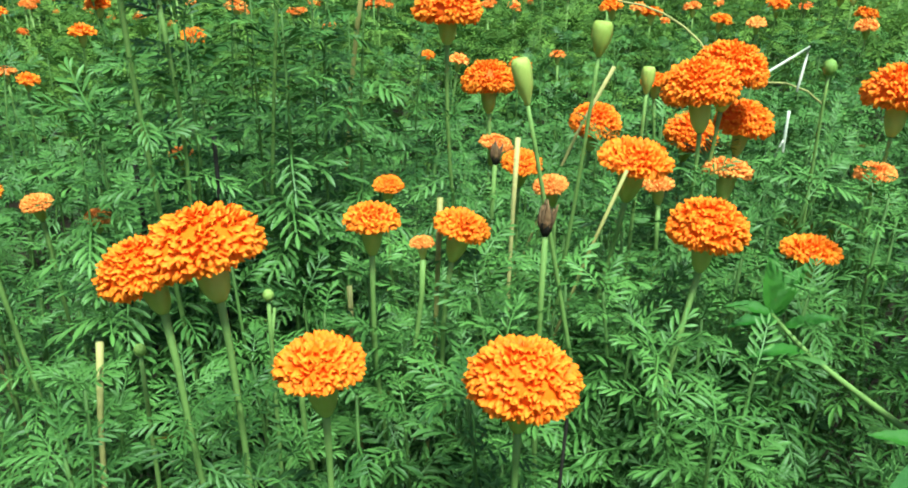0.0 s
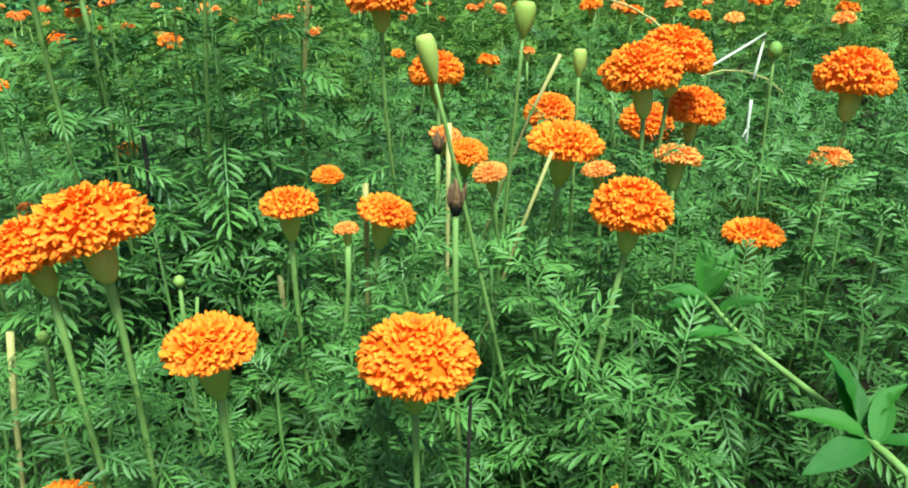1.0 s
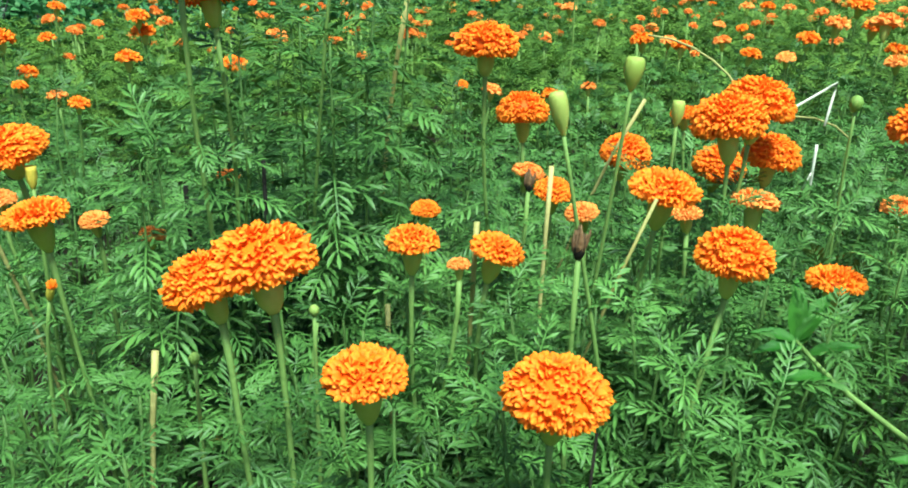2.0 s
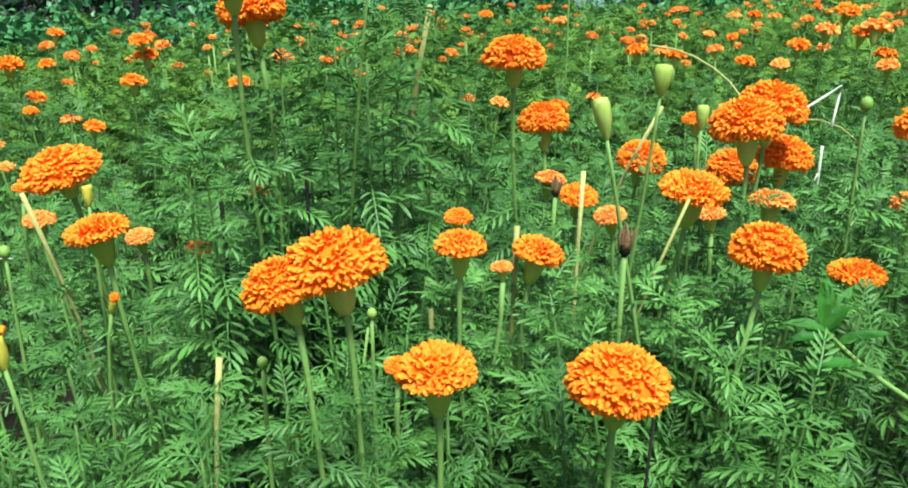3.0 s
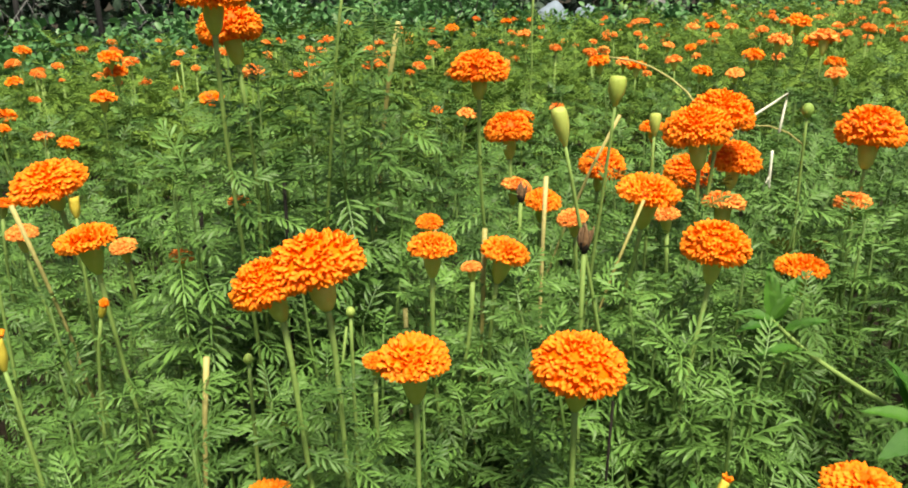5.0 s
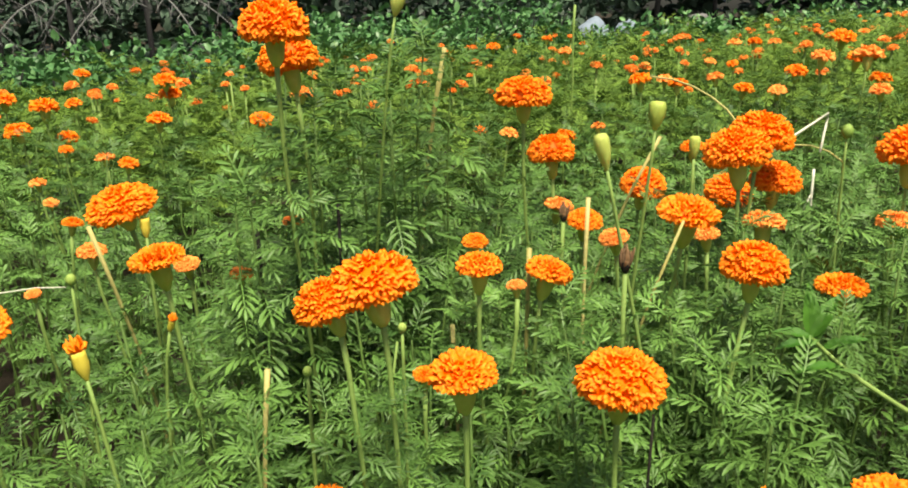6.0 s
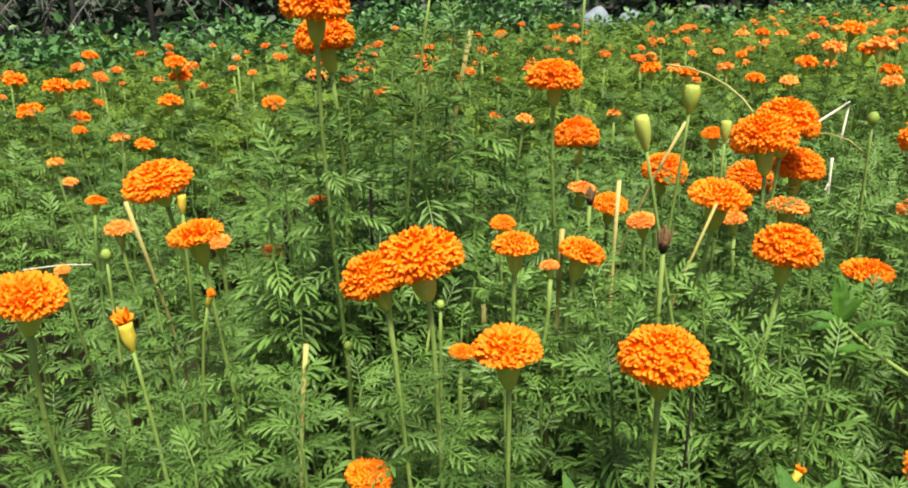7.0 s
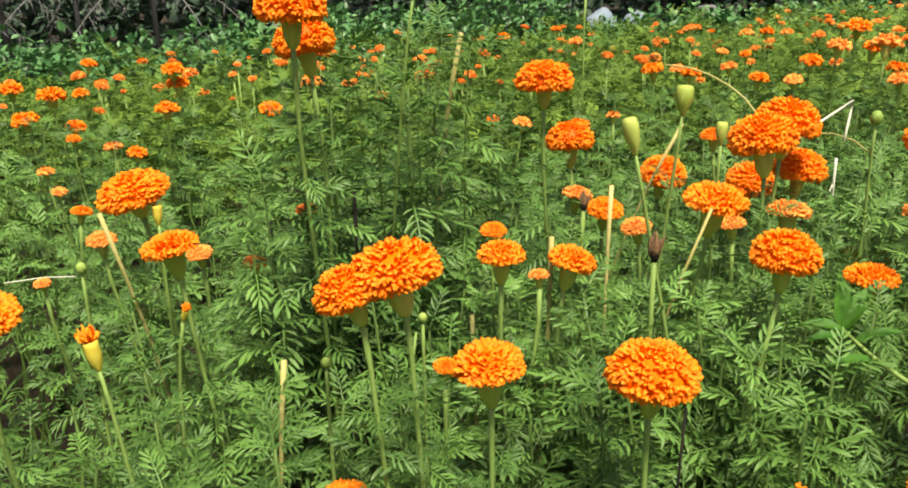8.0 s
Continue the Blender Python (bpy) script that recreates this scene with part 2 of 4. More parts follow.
def shoot_path(rng, a, spread, top, n=9):
    end = np.array([math.cos(a) * spread, math.sin(a) * spread, top])
    mid = np.array([math.cos(a + 0.3) * spread * 0.8, math.sin(a + 0.3) * spread * 0.8, top * 0.45])
    p = curve3((0.01 * math.cos(a), 0.01 * math.sin(a), -0.02), mid, end, n)
    p[2:-1, :2] += rng.normal(0, 0.006, (n - 3, 2))
    return p


def make_plant(seed, lod, shoots=13, height=0.645, spread=0.18, size=0.053, spacing=0.0235, low=0.64, label="", vary=(0.89, 1.06), single=False, thin=1.0):
    """A bushy marigold plant: branching stems, each carrying its feathered leaves."""
    rng = np.random.default_rng(seed)
    plant = root("marigold_plant", 0, -30, 0, label or "bushy marigold plant with feathery dark green leaves", "plant", "marigold plants in the field")
    for i in range(shoots):
        r = spread * math.sqrt((i + 0.5) / shoots)
        p = shoot_path(rng, i * 2.4 + rng.uniform(-0.3, 0.3), r, height * rng.uniform(*vary) - 0.6 * r * r / spread * 0.3)
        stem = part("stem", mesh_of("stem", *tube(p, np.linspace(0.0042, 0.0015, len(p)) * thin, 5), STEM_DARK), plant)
        apart = [] if single else None
        part("foliage", mesh_of("foliage", *joined(leaves_on(p, rng, lod, spacing, low, size, 1 if lod == 0 else None, apart)), LEAF), stem)
        for at, axes, k in apart or ():
            part("leaf", LEAF_MESHES[k], stem, m=Matrix.Translation(at) @ Matrix(axes.tolist()).to_4x4())
    return plant


LEAF_MESHES = [mesh_of("leaf", v, t, LEAF) for v, t in LEAVES[0]]
FRONT = [make_plant(400 + i, 0, single=True) for i in range(3)]
FINE = [make_plant(100 + i, 0, size=0.061, spacing=0.027) for i in range(5)]
PLAIN = [make_plant(200 + i, 1, shoots=7, spacing=0.04, size=0.076, low=0.6, vary=(0.5, 1.12)) for i in range(4)]
SPARSE = [make_plant(250 + i, 0, shoots=6, spacing=0.031, size=0.07, low=0.6, vary=(0.6, 1.08), label="open-grown marigold plant with feathery dark green leaves") for i in range(3)]
TALL = [make_plant(300 + i, 0, shoots=3, height=0.93, spread=0.1, size=0.07, spacing=0.028, low=0.42, thin=0.75, label="tall marigold plant with large feathery leaves above its neighbours") for i in range(3)]


def put(kinds, k, x, y, turn, size=1.0, tall=1.0):
    m = Matrix.Translation((x, y, float(ground_z(x, y)))) @ Matrix.Rotation(turn, 4, "Z") @ Matrix.Diagonal((size, size, size * tall, 1))
    return copy_thing(kinds[k % len(kinds)], m)


spots = random.Random(5)
count = 0
for row in range(13):
    for col in range(-8, 9):
        y, x = -0.72 + row * 0.255 + spots.uniform(-0.06, 0.06), (col + 0.5 * (row % 2)) * 0.27 + spots.uniform(-0.06, 0.06)
        if abs(x) > 0.75 + 0.6 * max(y, 0):
            continue
        if -0.68 < x < -0.46 and 0.78 < y < 1.12:
            continue
        close = 0.2 < y < 1.55 and abs(x) < 0.4 + 0.6 * y
        tall = spots.uniform(0.96, 1.07) * float(np.interp(y, (0.35, 0.5, 0.58, 0.7, 0.95, 1.15, 2.6), (0.86, 0.93, 1.02, 1.11, 1.13, 1.08, 1.04)))
        if 0.28 < x < 0.55 and 0.45 < y < 0.85:
            tall *= 0.9 if x < 0.34 else 0.78
        if 0.12 < x < 0.5 and 0.3 < y < 0.6:
            tall *= 0.95 if x < 0.25 else 0.86
        if 0.05 < x < 0.28 and 0.62 < y < 1.05:
            tall *= 1.1
        if x < -0.26 and 0.66 < y < 1.3:
            tall *= 0.92
        if -0.32 < x < -0.06 and 0.4 < y < 0.64:
            tall *= 0.96
        put(FRONT if 0.3 < y < 0.66 and abs(x) < 0.42 else SPARSE if x < -0.2 and 0.8 < y < 2.2 else FINE if close else PLAIN, count, x, y, spots.uniform(0, 6.28), 1.0, tall)
        count += 1
put(TALL, 0, -0.182, 0.878, 5.66, 0.995)
put(TALL, 1, -0.144, 0.987, 3.07, 0.989)
put(TALL, 2, -0.031, 1.000, 5.86, 1.018)
put(TALL, 3, -0.085, 1.090, 0.49, 0.939)
put(TALL, 4, 0.006, 1.242, 3.64, 0.903)
put(TALL, 5, -0.224, 0.851, 2.26, 0.877)
put(TALL, 6, -0.070, 0.926, 4.81, 1.006)
put(FRONT, 1, -0.40, 0.56, 2.1, 1.0, 0.95)
put(FINE, 3, 0.25, 0.75, 1.3, 1.0, 1.07)
put(FINE, 4, 0.37, 0.85, 2.0, 1.0, 1.05)
put(FINE, 1, 0.13, 0.71, 4.0, 1.0, 1.04)
put(FINE, 0, 0.193, 0.864, 1.05, 1.0, 0.999)
put(FINE, 1, 0.285, 0.894, 5.23, 1.0, 1.003)
put(FINE, 2, 0.285, 0.735, 3.26, 1.0, 0.902)
for ob in FRONT + FINE + PLAIN + SPARSE + TALL:
    for o in (*ob.children_recursive, ob):
        bpy.data.objects.remove(o)

# the field farther off, joined; a leafy hedge bounds it on one side
def FIELD_EDGE(y):
    return -2.5 + (y - 4.2) * 1.0


def FIELD_END(x):
    return 6.3 + 0.35 * x


def field(name, y0, y1, step, lod, size, spacing, shoots, left, right, seed, label, skip=None):
    rng = np.random.default_rng(seed)
    kinds = []
    for _ in range(5):
        out = []
        for i in range(shoots):
            p = shoot_path(rng, i * 2.4, 0.19 * math.sqrt((i + 0.5) / shoots), rng.uniform(0.42, 0.72), 6)
            out += leaves_on(p, rng, lod, spacing, 0.62, size)
        kinds.append(joined(out))
    pieces = []
    y = y0
    while y < y1:
        x = left(y)
        while x < right(y):
            if skip and skip(x, y):
                x += step
                continue
            v, t = kinds[rng.integers(5)]
            a, s = rng.uniform(0, 6.28), rng.uniform(0.88, 1.12)
            px, py = x + rng.uniform(-0.1, 0.1), y + rng.uniform(-0.1, 0.1)
            c, d = math.cos(a) * s, math.sin(a) * s
            pieces.append((v @ np.array([[c, d, 0], [-d, c, 0], [0, 0, s]]) + (px, py, float(ground_z(px, py))), t))
            x += step
        y += step
    ob = new(name, mesh_of(name, *joined(pieces), LEAF_FAR))
    return tagged(ob, label, "marigold field", kind="stuff")


field("marigold_rows", 2.62, 4.6, 0.32, 1, 0.115, 0.045, 7, lambda y: max(-0.7 * y - 0.8, FIELD_EDGE(y)), lambda y: 0.7 * y + 0.8, 11, "dense rows of green marigold plants")
field("marigold_field", 4.7, 8.6, 0.36, 2, 0.15, 0.085, 8, FIELD_EDGE, lambda y: 0.7 * y + 0.8, 12, "far marigold field, green with a yellowish cast", skip=lambda x, y: y > FIELD_END(x))

field("side_rows", -3.0, 4.6, 0.4, 2, 0.17, 0.1, 6, lambda y: max(-5.2, FIELD_EDGE(y) if y > 3.2 else -9), lambda y: 5.6, 13, "marigold rows beside and behind the path", skip=lambda x, y: (abs(x) < 0.92 + 0.6 * max(y, 0) and -0.85 < y <= 2.62) or (y > 2.5 and abs(x) < 0.7 * y + 0.95))

# ---- blooms ----


def petal_shape(rng, across=9, rows=((0.0, 0.4), (0.4, 0.8), (0.7, 1.02), (0.9, 1.08), (1.0, 0.86))):
    """A petal rising along y whose scalloped lip ruffles and rolls outwards. Unit width. Also how far along each point lies."""
    v, t, along = [], [], []
    ph, bend, wave = rng.uniform(0, 6.28), radians(rng.uniform(55, 130)), rng.uniform(0.2, 0.34)
    lobes = rng.uniform(2.2, 3.2)
    y = z = last = 0.0
    us = np.linspace(-1, 1, across)
    for s, w in rows:
        a = bend * (0.5 * (s + last)) ** 1.8
        y, z, last = y + math.cos(a) * (s - last), z - math.sin(a) * (s - last), s
        for u in us:
            a2 = bend * s**1.8
            scallop = s**3 * (0.09 * math.cos(u * lobes * math.pi + ph) - 0.16 * u * u)
            lift = wave * s * math.sin(u * lobes * 2.1 + ph) - 0.1 * u * u * s
            v.append((u * w * 0.5, y + lift * math.sin(a2) + scallop * math.cos(a2), z + lift * math.cos(a2) - scallop * math.sin(a2)))
            along.append(s)
    for r in range(len(rows) - 1):
        for c in range(across - 1):
            q = r * across + c
            t += [(q, q + 1, q + across + 1), (q, q + across + 1, q + across)]
    return np.array(v), np.array(t), np.array(along)


PETALS = [petal_shape(RNG) for _ in range(8)]
PETALS_FAR = [petal_shape(RNG, 5, ((0.0, 0.5), (0.7, 1.0), (1.0, 0.8))) for _ in range(8)]
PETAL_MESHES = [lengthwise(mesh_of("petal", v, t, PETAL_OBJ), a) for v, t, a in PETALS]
CORE_DOME, CORE_FLAT = (0.42, 0.345, 0.17), (0.39, 0.14, 0.09)


def petal_poses(style, rng):
    """Where the petals of a head of unit width sit: base place, 3x3 axes (columns: width, length, face), variety."""
    n, span, up, low, long_, wide = {"dome": (300, 122, 0.40, 0.24, 0.104, 0.122), "flat": (170, 106, 0.2, 0.14, 0.15, 0.17), "loose": (155, 101, 0.28, 0.125, 0.15, 0.185)}[style]
    out = []
    for i in range(n):
        ct = 1 - (i + 0.5) / n * (1 - math.cos(radians(span)))
        th = math.acos(ct) + rng.normal(0, 0.05)
        ph = i * 2.39996 + rng.normal(0, 0.12)
        flat_dir = np.array([math.cos(ph), math.sin(ph), 0])
        c = up if th < math.pi / 2 else low
        place = np.array([0.46 * math.sin(th) * math.cos(ph), 0.46 * math.sin(th) * math.sin(ph), c * math.cos(th)]) * rng.uniform(0.95, 1.04)
        normal = unit(place / np.array([0.46, 0.46, c]) ** 2)
        y = unit(normal + rng.normal(0, 0.16, 3))
        face = np.array([0, 0, 1.0]) * math.sin(th) - flat_dir * math.cos(th) + rng.normal(0, 0.3, 3)
        z = unit(face - y * (face @ y))
        x = np.cross(y, z)
        k = rng.uniform(0.9, 1.15)
        axes = np.stack([x * wide * k, y * long_ * k, z * long_ * k], -1)
        out.append((place - y * long_ * k * 0.72, axes, int(rng.integers(8))))
    return out


def core_shape(style):
    a, up, low = CORE_FLAT if style == "flat" else CORE_DOME if style == "dome" else (0.4, 0.235, 0.12)
    prof = [(a * math.cos(f), (up if f > 0 else low) * math.sin(f)) for f in np.linspace(-1.45, 1.45, 9)]
    return lathe(prof, 14, 0.04, 5)


def bloom_mesh(style, seed, mat, share=1):
    rng = np.random.default_rng(seed)
    kinds = PETALS if share == 1 else PETALS_FAR
    heart, poses = core_shape(style), petal_poses(style, rng)[::share]
    me = mesh_of("bloom", *joined([heart] + [(kinds[k][0] @ (ax * share**0.4).T + at, kinds[k][1]) for at, ax, k in poses]), mat)
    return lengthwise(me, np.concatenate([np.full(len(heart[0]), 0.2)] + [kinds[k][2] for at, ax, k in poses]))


BLOOMS = {(s, o): [bloom_mesh(s, 40 + i, PETAL_FADED_HAZY if o else PETAL) for i in range(3)] for s in ("dome", "flat", "loose") for o in (False, True)}
BLOOMS_FAR = {o: [bloom_mesh("loose", 60 + i, PETAL_FADED_HAZY if o else PETAL, 3) for i in range(4)] for o in (False, True)}
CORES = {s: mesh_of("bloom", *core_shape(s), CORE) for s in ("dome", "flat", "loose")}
CUP_SHORT = mesh_of("calyx", *lathe([(0.045, -0.52), (0.07, -0.48), (0.1, -0.42), (0.12, -0.32), (0.135, -0.16), (0.16, 0.02)], 16, 0.05, 8), CUP)
CUP_LONG = mesh_of("calyx", *lathe([(0.045, -0.66), (0.075, -0.62), (0.125, -0.52), (0.17, -0.36), (0.195, -0.16), (0.22, 0.0)], 16, 0.05, 8), CUP)
blooms_made = 0


def flower(x, y, z, width, style="dome", lean=(0, 0), foot=(0, 0), paler=False, single=False, label="", bow=(0, 0), squash=1.0, thick=1.0):
    """A marigold bloom on its stalk. lean: degrees the head tips about x and y; foot: how far the stalk's foot stands off."""
    global blooms_made
    blooms_made += 1
    bx, by = x + foot[0], y + foot[1]
    bz = float(ground_z(bx, by))
    words = label or ("reddish orange marigold bloom in the faded and hazy petal colour on a green stalk" if paler else {"dome": "full round orange marigold bloom on a green stalk", "flat": "flat-topped orange marigold bloom with a long green cup", "loose": "loose ruffled orange marigold bloom on a green stalk"}[style])
    thing = root("marigold_flower", bx, by, bz, words, "flower", "marigold blooms")
    head = Matrix.Translation((x - bx, y - by, z - bz)) @ Euler((radians(lean[0]), radians(lean[1]), blooms_made * 1.7)).to_matrix().to_4x4() if not (lean[0] or lean[1]) else Matrix.Translation((x - bx, y - by, z - bz)) @ Euler((radians(lean[0]), radians(lean[1]), 0)).to_matrix().to_4x4() @ Matrix.Rotation(blooms_made * 1.7, 4, "Z")
    head = head @ Matrix.Diagonal((width, width, width * squash, 1))
    cup = CUP_SHORT if style == "dome" else CUP_LONG
    end = np.array(head @ Vector((0, 0, -0.5 if style == "dome" else -0.64)))
    axis = np.array(head.to_3x3() @ Vector((0, 0, -1))) / (width * squash)
    knee = end + axis * 0.10 + np.array([bow[0], bow[1], 0])
    line = curve3((0, 0, -0.02), knee * (1, 1, 0.9), end, 12)
    sway = np.sin(np.linspace(0, math.pi * 3, 12)) * np.sin(np.linspace(0, math.pi, 12)) * 0.005
    line[:, 0] += sway * math.cos(blooms_made * 2.1)
    line[:, 1] += sway * math.sin(blooms_made * 2.1)
    part("stem", mesh_of("stem", *tube(line, np.linspace(0.0027 * thick, 0.0018, 12) + 0.001 * np.linspace(0, 1, 12) ** 8, 8), STEM), thing)
    rng = np.random.default_rng(5000 + blooms_made)
    near_by = y < 1.5
    leafy = leaves_on(line[4:10], rng, 0 if near_by else 1, 0.024 if near_by else 0.05, 0.3, 0.046 if near_by else 0.07)
    part("foliage", mesh_of("foliage", *joined(leafy), LEAF), thing)
    part("calyx", cup, thing, "pale green ribbed cup", head)
    if single:
        heart = part("bloom", CORES[style], thing, "dense head of ruffled orange petals", head)
        rng = np.random.default_rng(900 + blooms_made)
        for at, ax, k in petal_poses(style, rng):
            m = Matrix.Identity(4)
            for r in range(3):
                m[r][0], m[r][1], m[r][2], m[r][3] = ax[r][0], ax[r][1], ax[r][2], at[r]
            part("petal", PETAL_MESHES[k], heart, m=m)
    else:
        part("bloom", BLOOMS[style, paler][blooms_made % 3] if y < 1.35 else BLOOMS_FAR[paler][blooms_made % 4], thing, m=head)
    return thing


# nearest blooms, petal by petal
flower(-0.053, 0.554, 0.803, 0.079, lean=(-6, -15), foot=(0.0, 0.02), single=True, squash=0.83, label="very large double orange marigold bloom with ruffled petals")
flower(-0.086, 0.546, 0.791, 0.060, lean=(-4, -18), foot=(0.03, 0.02), single=True, squash=0.9, label="orange marigold bloom grown together with a larger one")
flower(0.144, 0.523, 0.731, 0.074, lean=(0, 3), foot=(-0.012, 0.02), single=True, squash=0.9, label="full round orange marigold bloom with tightly ruffled petals")
flower(0.019, 0.528, 0.738, 0.056, "loose", lean=(3, -4), foot=(0.015, 0.0), single=True)
flower(0.311, 0.707, 0.765, 0.068, lean=(-3, 4), foot=(-0.13, -0.08), single=True, thick=1.9, bow=(-0.03, -0.03))
flower(-0.344, 0.777, 0.817, 0.077, lean=(12, -12), foot=(0.05, 0.12), single=True, squash=0.7, label="broad orange marigold bloom tilted over the leaves")
flower(-0.160, 0.746, 1.000, 0.070, lean=(2, 0), foot=(0.03, 0.16), single=True, label="tall orange marigold bloom standing above the others")
flower(0.372, 0.955, 0.836, 0.087, lean=(-6, -6), foot=(-0.06, 0.14), single=True, label="full orange marigold bloom overlapping its neighbour")
flower(0.423, 1.013, 0.848, 0.087, lean=(-6, 8), foot=(-0.08, 0.16), single=True, label="full orange marigold bloom overlapping its neighbour")
# blooms a little farther off
flower(0.037, 0.704, 0.770, 0.046, "loose", foot=(0.06, 0.06))
flower(0.111, 0.743, 0.751, 0.050, "loose", lean=(0, 14), foot=(0.05, 0.08))
flower(0.467, 0.836, 0.700, 0.058, "flat", foot=(-0.06, 0.1))
flower(0.269, 0.798, 0.801, 0.067, "flat", lean=(10, 4), foot=(-0.16, 0.1), label="loose orange marigold bloom seen on a leaning stalk")
flower(0.097, 0.927, 0.914, 0.072, foot=(0.1, 0.14), squash=0.85)
flower(0.662, 1.070, 0.815, 0.096, lean=(-4, 4), foot=(-0.05, 0.14))
flower(-0.283, 0.703, 0.782, 0.054, "flat", lean=(4, -10), foot=(0.09, 0.05))
flower(-1.328, 2.305, 0.779, 0.060, "loose", lean=(9.0, 3.0), foot=(-0.092, 0.104))
flower(-1.054, 2.006, 0.790, 0.065, "loose", lean=(-1.0, 0.0), foot=(0.18, 0.114))
flower(-1.452, 2.983, 0.696, 0.055, "loose", lean=(8.0, -6.0), foot=(-0.081, 0.181))
flower(-1.152, 2.039, 0.724, 0.062, "loose", lean=(8.0, -10.0), foot=(-0.105, 0.18))
flower(-1.047, 2.091, 0.699, 0.048, "loose", lean=(6.0, 11.0), foot=(0.005, 0.198))
flower(-0.960, 1.898, 0.696, 0.032, "loose", lean=(4.0, 8.0), foot=(0.123, 0.152))
flower(-0.882, 2.325, 0.716, 0.062, "loose", lean=(-1.0, 1.0), foot=(-0.063, 0.137))
flower(-0.915, 2.499, 0.819, 0.060, "loose", lean=(11.0, 3.0), foot=(0.159, 0.178))
flower(-0.918, 2.539, 0.770, 0.065, "loose", lean=(5.0, -4.0), foot=(0.195, 0.132))
flower(-1.423, 3.023, 0.804, 0.055, "loose", lean=(-2.0, 9.0), foot=(-0.085, 0.16))
flower(-0.701, 1.646, 0.706, 0.037, "loose", lean=(7.0, 11.0), foot=(-0.117, 0.183))
flower(-0.795, 1.745, 0.702, 0.037, "loose", lean=(-9.0, -9.0), foot=(-0.0, 0.16), paler=True)
flower(-0.824, 1.496, 0.695, 0.029, "loose", lean=(3.0, -6.0), foot=(0.179, 0.119), paler=True)
flower(-0.734, 1.366, 0.685, 0.024, "loose", lean=(10.0, 9.0), foot=(0.142, 0.181), paler=True)
flower(-0.586, 1.143, 0.704, 0.032, "loose", lean=(-9.0, 8.0), foot=(-0.056, 0.17))
flower(-0.541, 2.197, 0.729, 0.060, "loose", lean=(11.0, 5.0), foot=(0.126, 0.134))
flower(-0.215, 1.023, 0.735, 0.030, "loose", lean=(1.0, 2.0), foot=(-0.028, 0.109), paler=True)
flower(-0.238, 0.832, 0.722, 0.027, "loose", lean=(6.0, 9.0), foot=(-0.136, 0.156), paler=True)
flower(-0.527, 0.901, 0.674, 0.021, "loose", lean=(10.0, -3.0), foot=(0.087, 0.128), paler=True)
flower(-0.480, 0.974, 0.708, 0.039, "loose", lean=(2.0, -2.0), foot=(0.17, 0.127), paler=True)
flower(-0.311, 0.860, 0.725, 0.031, "loose", lean=(10.0, -5.0), foot=(-0.016, 0.112), paler=True)
flower(-0.387, 2.028, 0.818, 0.050, "loose", lean=(-5.0, 7.0), foot=(0.042, 0.171), paler=True)
# blooms farther into the field; past 2 m half have haze in their colour
flower(0.178, 3.680, 0.864, 0.055, "loose", lean=(7.0, -3.0), foot=(-0.12, 0.109))
flower(0.524, 4.590, 0.868, 0.055, "loose", lean=(-12.0, 5.0), foot=(0.057, 0.113))
flower(0.505, 3.619, 0.841, 0.060, "loose", lean=(-3.0, -4.0), foot=(-0.038, 0.157), paler=True)
flower(0.604, 2.551, 0.802, 0.063, "loose", lean=(0.0, -8.0), foot=(-0.2, 0.122))
flower(0.717, 2.676, 0.791, 0.046, "loose", lean=(9.0, 0.0), foot=(-0.106, 0.107), paler=True)
flower(0.740, 2.598, 0.782, 0.057, "loose", lean=(-12.0, 5.0), foot=(-0.074, 0.112))
flower(1.057, 3.289, 0.811, 0.044, "loose", lean=(4.0, 9.0), foot=(0.154, 0.177), paler=True)
flower(1.077, 3.076, 0.815, 0.041, "loose", lean=(11.0, -11.0), foot=(0.003, 0.152))
flower(0.878, 2.651, 0.798, 0.050, "loose", lean=(-10.0, -7.0), foot=(-0.028, 0.109), paler=True)
flower(0.861, 2.323, 0.790, 0.052, "loose", lean=(1.0, 10.0), foot=(-0.173, 0.167))
flower(0.914, 2.205, 0.795, 0.045, "loose", lean=(9.0, -8.0), foot=(0.029, 0.138), paler=True)
flower(1.150, 2.658, 0.815, 0.065, "loose", lean=(9.0, -1.0), foot=(0.027, 0.191))
flower(1.196, 4.319, 0.872, 0.060, "loose", lean=(-11.0, -12.0), foot=(0.149, 0.124), paler=True)
flower(1.435, 4.720, 0.839, 0.055, "loose", lean=(-10.0, -4.0), foot=(-0.017, 0.194))
flower(1.325, 3.805, 0.865, 0.060, "loose", lean=(-3.0, -8.0), foot=(-0.041, 0.189), paler=True)
flower(1.409, 3.776, 0.871, 0.060, "loose", lean=(-9.0, 5.0), foot=(0.065, 0.107))
flower(1.656, 4.166, 0.853, 0.060, "loose", lean=(-6.0, 0.0), foot=(-0.1, 0.172), paler=True)
flower(1.373, 2.827, 0.919, 0.075, "loose", lean=(12.0, 0.0), foot=(0.016, 0.114))
flower(1.146, 2.462, 0.872, 0.065, "loose", lean=(2.0, 6.0), foot=(0.077, 0.194), paler=True)
flower(1.315, 2.585, 0.859, 0.065, "loose", lean=(4.0, 11.0), foot=(0.107, 0.113))
